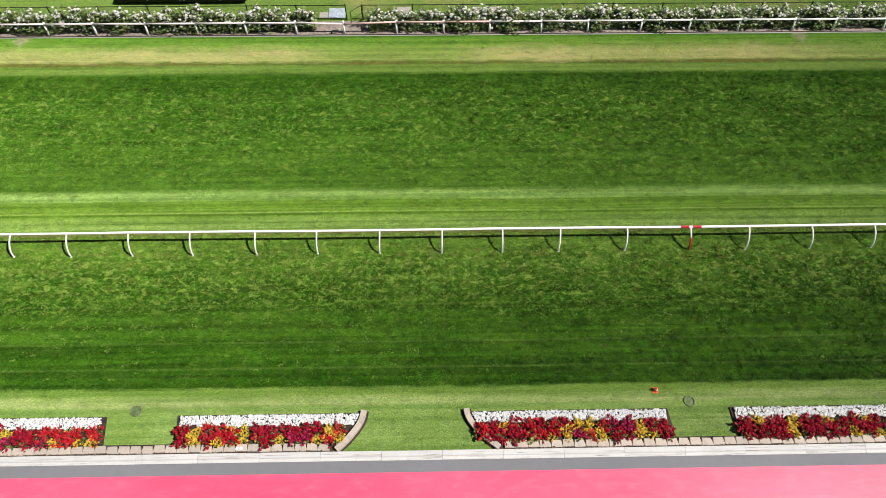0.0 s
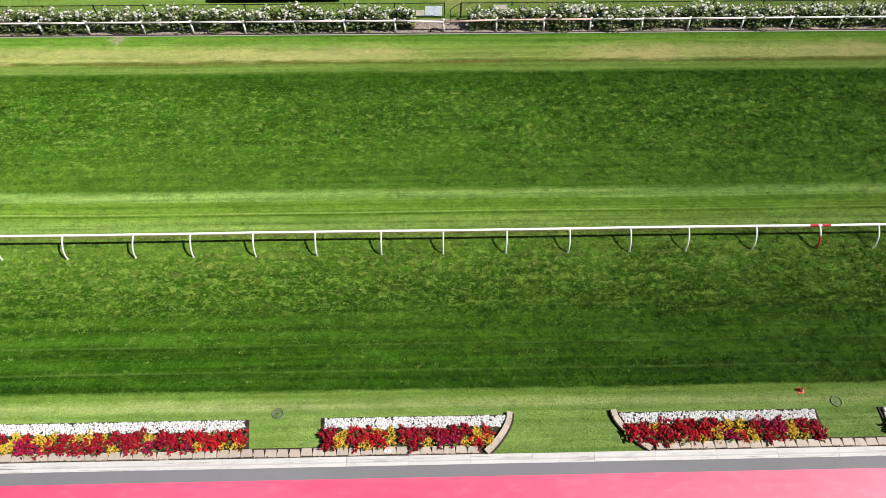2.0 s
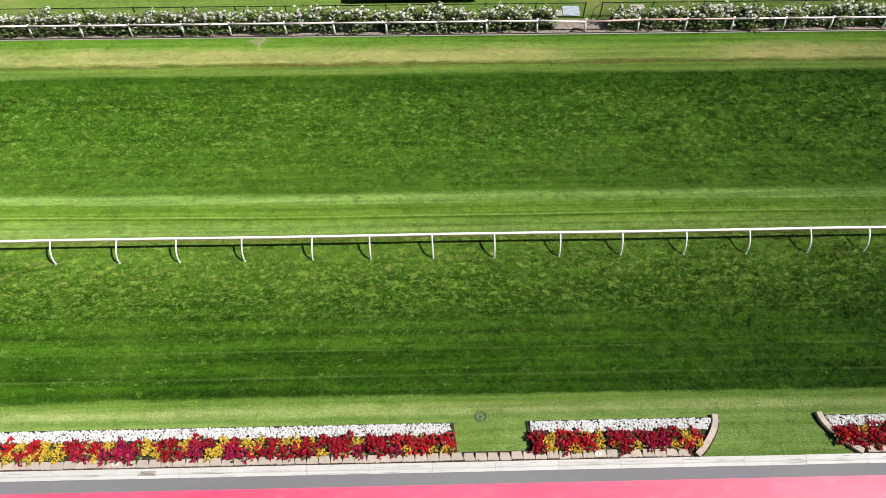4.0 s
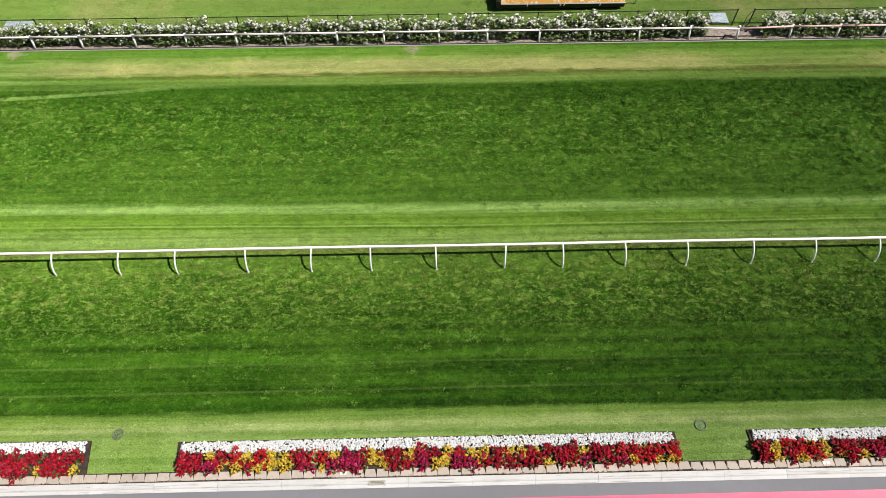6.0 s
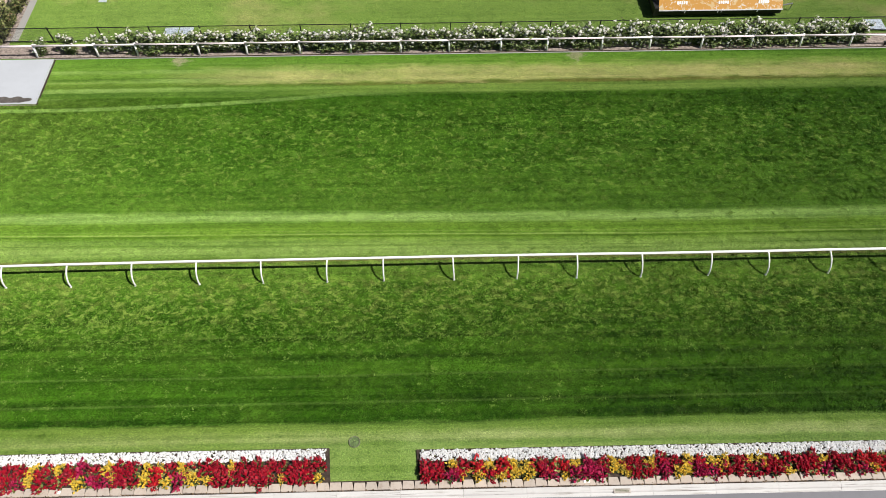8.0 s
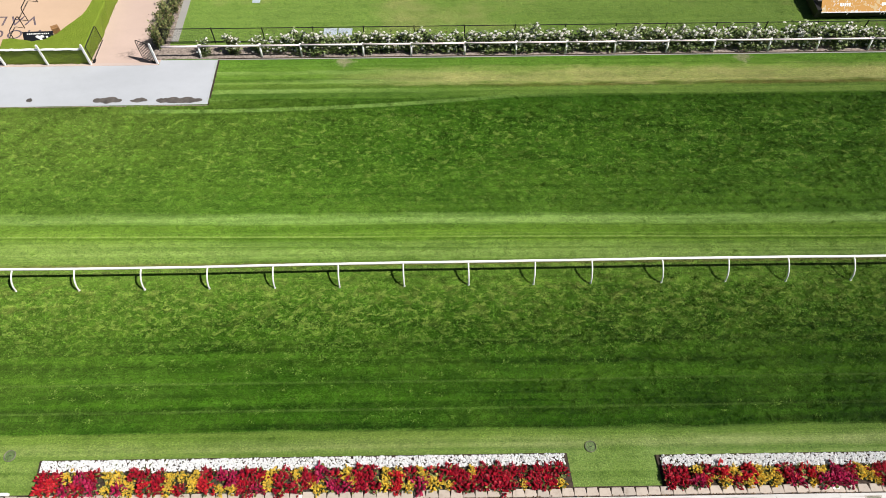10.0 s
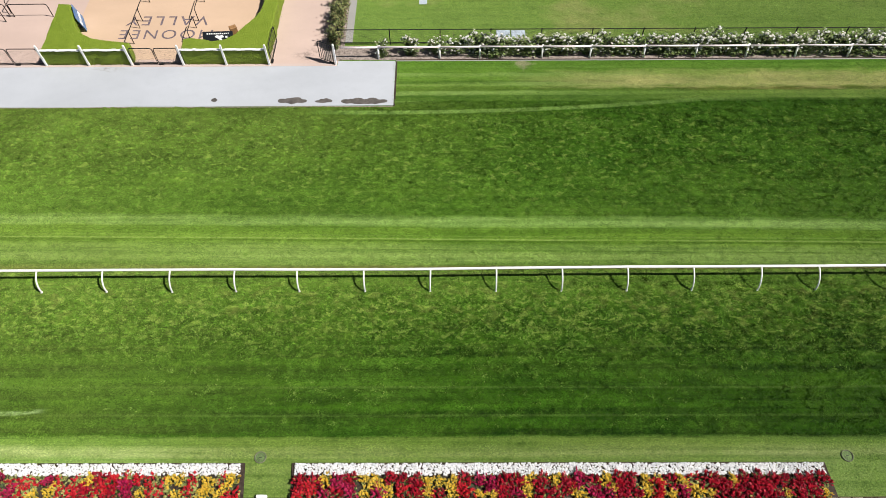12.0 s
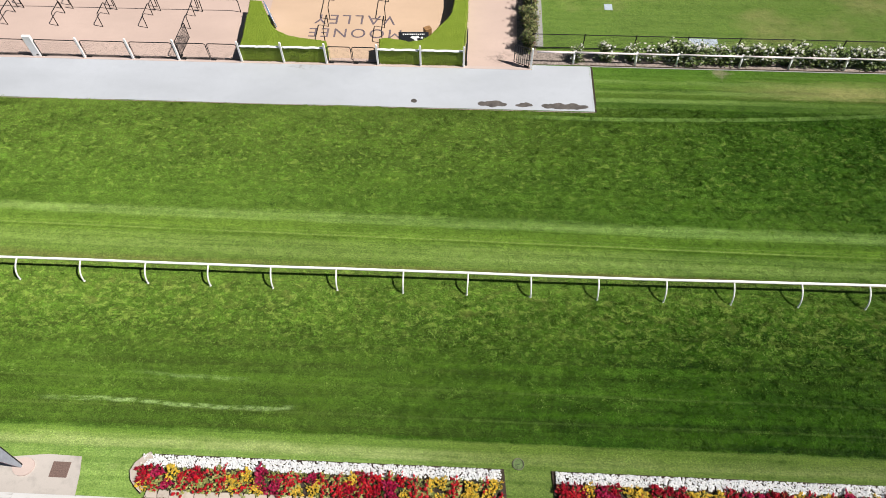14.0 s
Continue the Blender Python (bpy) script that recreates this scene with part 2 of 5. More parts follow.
    a = k.mix(k.span(big, 0.47, 0.25, 0, 0.4), a, k.mix(1.0, a, (0.5, 0.6, 0.45), "MULTIPLY"))
    zone = k.math("ADD", k.math("MULTIPLY", k.span(y, 11.0, 13.2), k.span(y, 16.4, 16.0)), k.math("MULTIPLY", k.span(y, 18.5, 22.0), k.span(y, 26.8, 25.0)), True)
    for sc, st3, lo, amt in ((2.4, (0.7, 1, 1), 0.555, 0.42), (5.5, (0.75, 1, 1), 0.555, 0.9), (10.0, (0.75, 1, 1), 0.56, 0.8)):
        tuft = k.noise(sc, 3, 0.6, st3, 0.3)
        tf = k.math("MULTIPLY", k.span(tuft, lo, lo + 0.09), k.math("ADD", k.math("MULTIPLY", zone, amt * 0.75), amt * 0.25))
        a = k.mix(tf, a, k.mix(0.70, a, (0.17, 0.335, 0.045)))
        a = k.mix(k.span(tuft, 0.46, 0.32, 0, 0.42), a, k.mix(1.0, a, (0.5, 0.6, 0.45), "MULTIPLY"))
    foot = k.math("MULTIPLY", k.span(y, 12.4, 14.2), k.span(y, 15.6, 15.2))
    strawy = k.math("MULTIPLY", foot, k.span(k.noise(2.1, 4, 0.65, (0.7, 1, 1)), 0.5, 0.66, 0, 0.6))
    a = k.mix(strawy, a, (0.19, 0.22, 0.06))
    fleck = k.math("MULTIPLY", k.math("ADD", k.math("MULTIPLY", zone, 0.85), 0.1), k.span(k.noise(3.4, 2, 0.5, (0.65, 1, 1), 0.5), 0.59, 0.66))
    a = k.mix(k.math("MULTIPLY", fleck, 0.68), a, (0.25, 0.36, 0.075))
    kicked = k.math("MULTIPLY", k.math("MULTIPLY", k.span(y, 11.6, 13.4), k.span(y, 15.5, 15.0)), k.span(k.noise(4.6, 2, 0.5, (0.7, 1, 1), 0.4), 0.57, 0.65))
    a = k.mix(k.math("MULTIPLY", kicked, 0.6), a, (0.28, 0.38, 0.09))
    knoll = k.math("MULTIPLY", zone, k.span(k.noise(0.9, 4, 0.7, (0.8, 1, 1), 0.3), 0.51, 0.68, 0, 0.42))
    a = k.mix(knoll, a, k.mix(0.6, a, (0.15, 0.29, 0.03)))
    track = k.math("MULTIPLY", k.span(y, 8.3, 8.5), k.span(y, 13.2, 15.2, 0.75, 0.5))
    track = k.math("MULTIPLY", track, k.span(y, 27.2, 26.9))
    a = k.mix(track, a, k.mix(1.0, a, (0.74, 0.80, 0.66), "MULTIPLY"))
    a = k.mix(1.0, a, (0.003, 0.0, 0.0005), "ADD")
    if blade:
        r = k.island()
        a = k.mix(r, k.mix(1.0, a, (1.3, 1.3, 1.15), "MULTIPLY"), k.mix(1.0, a, (1.55, 1.5, 1.45), "MULTIPLY"))
        tr = k.t.nodes.new("ShaderNodeBsdfTranslucent")
        k.put(tr.inputs[0], a)
        mx = k.t.nodes.new("ShaderNodeMixShader")
        mx.inputs[0].default_value = 0.12
        k.t.links.new(k.b.outputs[0], mx.inputs[1])
        k.t.links.new(tr.outputs[0], mx.inputs[2])
        k.t.links.new(mx.outputs[0], k.t.nodes["Material Output"].inputs[0])
        return k.done(a)
    grain = k.noise(16.0, 3, 0.7, (0.8, 1, 1))
    a = k.mix(k.span(grain, 0.35, 0.7, 0, 0.6), k.mix(1.0, a, (0.62, 0.68, 0.6), "MULTIPLY"), k.mix(1.0, a, (1.7, 1.5, 1.5), "MULTIPLY"))
    k.bump(k.math("ADD", k.math("MULTIPLY", grain, 0.5), k.noise(6.0, 3, 0.6)), 0.8, 0.06)
    return k.done(a)


def leafy(name, a, b, c, scale=22.0):
    k = Mat(name, 0.65, spec=0.3)
    n = k.noise(scale, 4, 0.65)
    w = k.noise(1.7, 3)
    col = k.mix(k.span(n, 0.32, 0.68), a, b)
    col = k.mix(k.span(w, 0.4, 0.75, 0, 0.5), col, c)
    k.bump(n, 1.0, 0.06)
    return k.done(col)


def island_mix(name, cols, rough=0.55, spec=0.3, thin=0.0):
    """Every loose piece of a mesh takes a shade of its own from the row of colours."""
    k = Mat(name, rough, spec=spec)
    n = len(cols)
    col = k.ramp(k.island(), [(i / (n - 1), c) for i, c in enumerate(cols)])
    tint = k.span(k.each(), 0, 1, 0.0, 0.25)
    col = k.mix(tint, col, tuple(v * 0.7 for v in cols[n // 2]))
    if thin:
        tr = k.t.nodes.new("ShaderNodeBsdfTranslucent")
        k.put(tr.inputs[0], col)
        mx = k.t.nodes.new("ShaderNodeMixShader")
        mx.inputs[0].default_value = thin
        k.t.links.new(k.b.outputs[0], mx.inputs[1])
        k.t.links.new(tr.outputs[0], mx.inputs[2])
        k.t.links.new(mx.outputs[0], k.t.nodes["Material Output"].inputs[0])
    return k.done(col)


def paving(name, c, joint_dark=0.6, rough=0.85, stain=0.35, spec=0.3, dirt=None):
    """Poured concrete or compacted surface: cloudy stains, pits and a fine grain."""
    k = Mat(name, rough, spec=spec)
    w = k.noise(0.35, 5, 0.6, (0.5, 1, 1))
    s = k.noise(2.2, 5, 0.65)
    g = k.noise(45.0, 2, 0.5)
    col = k.mix(k.span(w, 0.3, 0.7), tuple(v * 0.88 for v in c), tuple(min(1, v * 1.06) for v in c))
    col = k.mix(k.span(s, 0.52, 0.78, 0, stain), col, tuple(v * joint_dark for v in c))
    col = k.mix(k.span(g, 0.3, 0.75, 0, 0.3), col, tuple(v * 0.75 for v in c))
    if dirt:
        # trodden dirt about one spot
        x, y, _ = k.xyz()
        d = k.math("ADD", k.math("MULTIPLY", k.math("ABSOLUTE", k.math("SUBTRACT", x, dirt[0])), 1 / dirt[2]), k.math("MULTIPLY", k.math("ABSOLUTE", k.math("SUBTRACT", y, dirt[1])), 1 / dirt[3]))
        d = k.math("MULTIPLY", k.span(d, 1.0, 0.3), k.span(k.noise(3.2, 5, 0.7, (0.6, 1, 1)), 0.46, 0.6))
        col = k.mix(k.math("MULTIPLY", d, 0.65), col, (0.16, 0.125, 0.11))
    k.bump(g, 0.25, 0.01)
    return k.done(col)


def kerb_concrete():
    """Pale concrete with dark scuffs drawn out along its length."""
    k = Mat("kerb_concrete", 0.85, spec=0.3).shift()
    w = k.noise(0.5, 5, 0.6, (0.6, 1, 1))
    col = k.mix(k.span(w, 0.3, 0.7), (0.52, 0.515, 0.51), (0.66, 0.655, 0.65))
    st = k.noise(5.0, 4, 0.6, (0.12, 1.6, 1))
    col = k.mix(k.span(st, 0.57, 0.68, 0, 0.6), col, (0.33, 0.30, 0.27))
    s2 = k.noise(9.0, 3, 0.6, (0.07, 2.0, 1))
    col = k.mix(k.span(s2, 0.62, 0.70, 0, 0.8), col, (0.17, 0.15, 0.14))
    s3 = k.noise(3.0, 4, 0.65)
    col = k.mix(k.span(s3, 0.55, 0.75, 0, 0.4), col, (0.40, 0.38, 0.36))
    g = k.noise(45.0, 2, 0.5)
    col = k.mix(k.span(g, 0.3, 0.75, 0, 0.25), col, (0.48, 0.46, 0.44))
    k.bump(g, 0.25, 0.01)
    return k.done(col)


def pink_surface():
    k = Mat("pink_path", 0.42, spec=0.6)
    w = k.noise(0.4, 4, 0.6, (0.4, 1, 1))
    s = k.noise(3.0, 4, 0.65, (0.35, 1, 1))
    col = k.mix(k.span(w, 0.3, 0.7), (0.76, 0.075, 0.165), (0.82, 0.12, 0.225))
    col = k.mix(k.span(s, 0.5, 0.8, 0, 0.35), col, (0.90, 0.24, 0.32))
    l = k.noise(3.0, 3, 0.6, (0.05, 1, 1))
    col = k.mix(k.span(l, 0.5, 0.75, 0, 0.35), col, (0.68, 0.07, 0.15))
    k.bump(k.noise(60, 2), 0.35, 0.004)
    return k.done(col)


def banner():
    """Orange printed canvas with pale scroll shapes."""
    k = Mat("banner_print", 0.5)
    v = k.noise(1.3, 2, 0.4, (1, 1, 1), 2.5)
    col = k.mix(k.span(v, 0.57, 0.60), (0.50, 0.235, 0.018), (0.54, 0.38, 0.17))
    v2 = k.noise(2.9, 1, 0.4, (1, 1, 1), 3.0)
    col = k.mix(k.span(v2, 0.64, 0.66), col, (0.60, 0.54, 0.46))
    return k.done(col)


M = dict(
    grass=grass_track("track_grass", False),
    blade=grass_track("grass_blade", True),
    tuft=island_mix("pale_grass_tuft", [(0.08, 0.18, 0.014), (0.12, 0.235, 0.026), (0.17, 0.29, 0.045), (0.26, 0.36, 0.09)], 0.8, 0.1),
    white=plain("white_paint", (0.93, 0.93, 0.93), 0.45, vary=0.04, scale=3),
    pinkwhite=plain("weathered_white_rail", (0.93, 0.82, 0.84), 0.5, vary=0.04, scale=2),
    salmon=plain("faded_red_rail", (0.85, 0.55, 0.50), 0.5, vary=0.12, scale=2),
    red=plain("red_paint", (0.55, 0.02, 0.03), 0.4, vary=0.1),
    black=plain("black_metal", (0.008, 0.008, 0.009), 0.6, vary=0.2),
    mesh=plain("dark_wire", (0.04, 0.04, 0.045), 0.5, vary=0.2),
    slab=paving("pale_concrete", (0.475, 0.50, 0.545), 0.8, stain=0.3, dirt=(-71.2, 29.6, 1.2, 0.35)),
    kerb=kerb_concrete(),
    asphalt=paving("grey_asphalt", (0.205, 0.205, 0.225), 0.7),
    sand=paving("pink_gravel", (0.565, 0.43, 0.375), 0.85, dirt=(-59.9, 30.75, 1.5, 0.8)),
    ochre=paving("ochre_gravel", (0.60, 0.43, 0.305), 0.9),
    wet=plain("wet_stain", (0.13, 0.115, 0.105), 0.5, vary=0.25, scale=3),
    soil=plain("garden_soil", (0.075, 0.056, 0.045), 0.95, vary=0.3, scale=9, bump=0.8, spec=0.1),
    mulch=plain("rose_bed_mulch", (0.36, 0.30, 0.265), 0.95, vary=0.3, scale=7, bump=0.8, spec=0.1),
    block=None,
    hedge=leafy("clipped_hedge", (0.14, 0.21, 0.014), (0.215, 0.30, 0.026), (0.25, 0.33, 0.036)),
    hedgeleaf=island_mix("hedge_leaf", [(0.10, 0.19, 0.014), (0.19, 0.28, 0.022), (0.24, 0.335, 0.036)]),
    leaf=island_mix("bedding_leaf", [(0.010, 0.018, 0.006), (0.03, 0.055, 0.012), (0.12, 0.15, 0.03), (0.34, 0.33, 0.10)]),
    paleleaf=island_mix("pale_bedding_leaf", [(0.07, 0.10, 0.02), (0.26, 0.30, 0.08), (0.40, 0.40, 0.14), (0.20, 0.24, 0.06)]),
    redf=island_mix("red_petal", [(0.12, 0.002, 0.012), (0.26, 0.004, 0.018), (0.42, 0.007, 0.022), (0.20, 0.003, 0.022)]),
    scarlet=island_mix("scarlet_petal", [(0.22, 0.004, 0.012), (0.46, 0.009, 0.02), (0.60, 0.022, 0.03)]),
    magenta=island_mix("magenta_petal", [(0.15, 0.003, 0.024), (0.32, 0.006, 0.05), (0.46, 0.02, 0.10)]),
    yellow=island_mix("yellow_petal", [(0.16, 0.17, 0.03), (0.56, 0.38, 0.035), (0.74, 0.50, 0.05), (0.62, 0.36, 0.03), (0.40, 0.36, 0.08)]),
    whitef=island_mix("white_petal", [(0.72, 0.73, 0.74), (0.82, 0.82, 0.82), (0.62, 0.64, 0.67)]),
    rosef=island_mix("rose_petal", [(0.86, 0.85, 0.82), (0.88, 0.88, 0.86), (0.86, 0.80, 0.72), (0.84, 0.84, 0.82), (0.88, 0.88, 0.86)], thin=0.3),
    roseleaf=island_mix("rose_leaf", [(0.014, 0.024, 0.009), (0.08, 0.13, 0.03), (0.31, 0.40, 0.14), (0.11, 0.17, 0.04), (0.07, 0.03, 0.02)], 0.42, 0.5, thin=0.2),
    pathleaf=island_mix("path_rose_leaf", [(0.02, 0.03, 0.012), (0.09, 0.125, 0.035), (0.26, 0.28, 0.10), (0.14, 0.07, 0.05)]),
    litter=island_mix("dry_leaf", [(0.05, 0.035, 0.025), (0.16, 0.11, 0.07), (0.34, 0.27, 0.19)], 0.9, 0.1),
    stem=plain("woody_stem", (0.075, 0.05, 0.035), 0.85, vary=0.2),
    letter=plain("dark_ground_paint", (0.20, 0.155, 0.175), 0.8, vary=0.3, scale=5),
    print=banner(),
    pink=pink_surface(),
    tyre=plain("tyre_rubber", (0.02, 0.02, 0.02), 0.8, vary=0.2),
    steel=plain("galvanised_steel", (0.45, 0.46, 0.47), 0.4, 0.8, vary=0.12),
    navy=plain("dark_banner", (0.012, 0.014, 0.022), 0.5, vary=0.2),
    blue=plain("blue_sign_face", (0.08, 0.20, 0.42), 0.4, vary=0.1),
    orange=plain("orange_plastic", (0.80, 0.12, 0.035), 0.45, vary=0.1),
    timber=plain("timber_brown", (0.36, 0.19, 0.075), 0.7, vary=0.2),
    iron=plain("manhole_cover", (0.19, 0.20, 0.13), 0.8, vary=0.25, scale=9, bump=0.5),
    lid=plain("mossy_lid", (0.13, 0.20, 0.07), 0.9, vary=0.3, scale=14, bump=0.6),
    mat=plain("brown_mat", (0.20, 0.13, 0.11), 0.9, vary=0.2, scale=20, bump=0.6),
    cover=plain("pale_cover_panel", (0.47, 0.54, 0.62), 0.4, vary=0.08, scale=3),
    pole=plain("grey_blue_post", (0.30, 0.34, 0.40), 0.4, 0.0, vary=0.08),
    sill=paving("pink_concrete", (0.56, 0.45, 0.41), 0.8),
    plinth=paving("stained_plinth", (0.50, 0.455, 0.42), 0.6, stain=0.7),
    edgepath=paving("grey_edge_path", (0.34, 0.335, 0.32), 0.75),
    paver=paving("pale_paving", (0.46, 0.42, 0.38), 0.75),
)
kb = Mat("edging_block", 0.9, spec=0.2).shift()
kbc = kb.ramp(kb.each(), [(0, (0.46, 0.395, 0.34)), (0.5, (0.52, 0.45, 0.39)), (1, (0.42, 0.37, 0.325))])
kbs = kb.noise(5.0, 4, 0.65)
kbc = kb.mix(kb.span(kbs, 0.5, 0.8, 0, 0.5), kbc, (0.22, 0.16, 0.12))
kb.bump(kb.noise(40, 2), 0.3, 0.008)
M["block"] = kb.done(kbc)


# ---- mesh helpers ----
def mesh_of(name, bm, mat, smooth=False):
    me = bpy.data.meshes.new(name)
    bmesh.ops.recalc_face_normals(bm, faces=bm.faces)
    bm.to_mesh(me)
    bm.free()
    me.materials.append(mat)
    if smooth:
        for p in me.polygons:
            p.use_smooth = True
    return me


def part(name, bm, mat, parent=None, label="", smooth=False, at=None):
    """One bmesh as one object, under its thing or part."""
    me = bm if isinstance(bm, bpy.types.Mesh) else mesh_of(name, bm, mat, smooth)
    ob = new(name, me)
    if parent:
        ob.parent = parent
    if at:
        ob.matrix_basis = at
    return tagged(ob, label)


def thing(name, label, category, group="", kind="", at=None):
    ob = new(name)
    if at:
        ob.matrix_basis = at
    return tagged(ob, label, category, group, kind)


def single(name, bm, mat, label, category, group="", kind="", smooth=False, at=None):
    return tagged(part(name, bm, mat, None, "", smooth, at), label, category, group, kind)


def box(bm, x0, x1, y0, y1, z0, z1, bevel=0.0):
    m = Matrix.Translation(((x0 + x1) / 2, (y0 + y1) / 2, (z0 + z1) / 2)) @ Matrix.Diagonal((x1 - x0, y1 - y0, z1 - z0, 1))
    g = bmesh.ops.create_cube(bm, size=1, matrix=m)
    if bevel:
        edges = list({e for v in g["verts"] for e in v.link_edges})
        bmesh.ops.bevel(bm, geom=edges, offset=bevel, segments=2, affect="EDGES", profile=0.5)
    return bm


def tube(bm, pts, r, seg=8, flat=1.0, closed=False):
    """A round bar along the points; flat squashes it in its second direction."""
    pts = [Vector(p) for p in pts]
    n = len(pts)
    rings, up = [], None
    for i, p in enumerate(pts):
        a = pts[(i - 1) % n] if closed or i else p
        b = pts[(i + 1) % n] if closed or i < n - 1 else p
        d = (b - a).normalized()
        if up is None:
            up = Vector((0, 0, 1)) if abs(d.z) < 0.9 else Vector((0, 1, 0))
        s = d.cross(up).normalized()
        up = s.cross(d).normalized()
        rings.append([bm.verts.new(p + s * (r * math.cos(t)) + up * (r * flat * math.sin(t))) for t in (2 * math.pi * j / seg for j in range(seg))])
    for i in range(n if closed else n - 1):
        q, w = rings[i], rings[(i + 1) % n]
        for j in range(seg):
            bm.faces.new((q[j], q[(j + 1) % seg], w[(j + 1) % seg], w[j]))
    if not closed:
        bm.faces.new(rings[0][::-1])
        bm.faces.new(rings[-1])
    return bm


def rounded(a, b, h, rad=0.12, k=4):
    """An inverted U from a to b on the ground, h high, with round shoulders."""
    a, b = Vector(a), Vector(b)
    d = (b - a).normalized()
    z = Vector((0, 0, 1))
    pts = [a]
    for i in range(k + 1):
        t = math.pi / 2 * i / k
        pts.append(a + z * (h - rad + rad * math.sin(t)) + d * (rad - rad * math.cos(t)))
    for i in range(k + 1):
        t = math.pi / 2 * i / k
        pts.append(b + z * (h - rad + rad * math.cos(t)) - d * (rad - rad * math.sin(t)))
    pts.append(b)
    return pts


def slab(bm, outline, z0, z1):
    """A level slab with an outline of any shape."""
    lo = [bm.verts.new((x, y, z0)) for x, y in outline]
    hi = [bm.verts.new((x, y, z1)) for x, y in outline]
    n = len(outline)
    bm.faces.new(hi)
    bm.faces.new(lo[::-1])
    for i in range(n):
        bm.faces.new((lo[i], lo[(i + 1) % n], hi[(i + 1) % n], hi[i]))
    return bm


def from_arrays(name, verts, faces, mat):
    me = bpy.data.meshes.new(name)
    me.from_pydata(verts, [], faces)
    me.materials.append(mat)
    return me


def blossom_mesh(name, rng, spots, size, mat, petals=5, cup=0.35):
    """Many open flowers, each a ruffled cup of petals."""
    vs, fs = [], []
    for x, y, z, nx, ny in spots:
        s = size * rng.uniform(0.75, 1.25)
        n = Vector((nx, ny, 1)).normalized()
        u = n.orthogonal().normalized()
        w = n.cross(u)
        c = Vector((x, y, z))
        i0 = len(vs)
        vs.append(c - n * s * cup)
        t0 = rng.uniform(0, 6.3)
        for j in range(petals * 2):
            t = t0 + math.pi * j / petals
            rr = s * (1.0 if j % 2 else 0.62) * rng.uniform(0.85, 1.15)
            vs.append(c + (u * math.cos(t) + w * math.sin(t)) * rr + n * s * rng.uniform(-0.2, 0.2))
        for j in range(petals * 2):
            fs.append((i0, i0 + 1 + j, i0 + 1 + (j + 1) % (petals * 2)))
    return from_arrays(name, vs, fs, mat)


def leaf_mesh(name, rng, spots, size, mat, flat=0.5):
    """Many folded leaves: two triangles along a mid rib."""
    vs, fs = [], []
    for x, y, z in spots:
        s = size * rng.uniform(0.6, 1.3)
        t = rng.uniform(0, 6.3)
        d = Vector((math.cos(t), math.sin(t), rng.uniform(-flat, flat))).normalized()
        w = d.cross(Vector((rng.uniform(-0.5, 0.5), rng.uniform(-0.5, 0.5), 1))).normalized() * s * 0.36
        c = Vector((x, y, z))
        i = len(vs)
        vs += [c - d * s * 0.5, c + w + Vector((0, 0, s * 0.1)), c + d * s * 0.55, c - w + Vector((0, 0, s * 0.1))]
        fs += [(i, i + 1, i + 2), (i, i + 2, i + 3)]
    return from_arrays(name, vs, fs, mat)


# ---- ground ----
bm = bmesh.new()
xs = [-900, -300, -140] + list(range(-110, 51, 4)) + [90, 300, 900]
ys = [-900, -300, -100, -30, -8] + [0, 3, 5.4] + [6 + 2 * i for i in range(20)] + [60, 100, 300, 900]
grid = [[bm.verts.new((x, y, 0)) for x in xs] for y in ys]
for j in range(len(ys) - 1):
    for i in range(len(xs) - 1):
        bm.faces.new((grid[j][i], grid[j][i + 1], grid[j + 1][i + 1], grid[j + 1][i]))
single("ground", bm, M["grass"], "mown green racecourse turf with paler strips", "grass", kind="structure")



def cloud(px, py, sx, sy, seed):
    """Smooth value noise in the plan, 0 to 1, with lumps about sx by sy metres."""
    g = np.random.default_rng(seed).uniform(0, 1, (256, 256))
    u, v = (px + 400) / sx, (py + 400) / sy
    i, j = np.floor(u).astype(int), np.floor(v).astype(int)
    fu, fv = u - i, v - j
    fu, fv = fu * fu * (3 - 2 * fu), fv * fv * (3 - 2 * fv)
    i0, i1, j0, j1 = i % 256, (i + 1) % 256, j % 256, (j + 1) % 256
    return (g[i0, j0] * (1 - fu) + g[i1, j0] * fu) * (1 - fv) + (g[i0, j1] * (1 - fu) + g[i1, j1] * fu) * fv


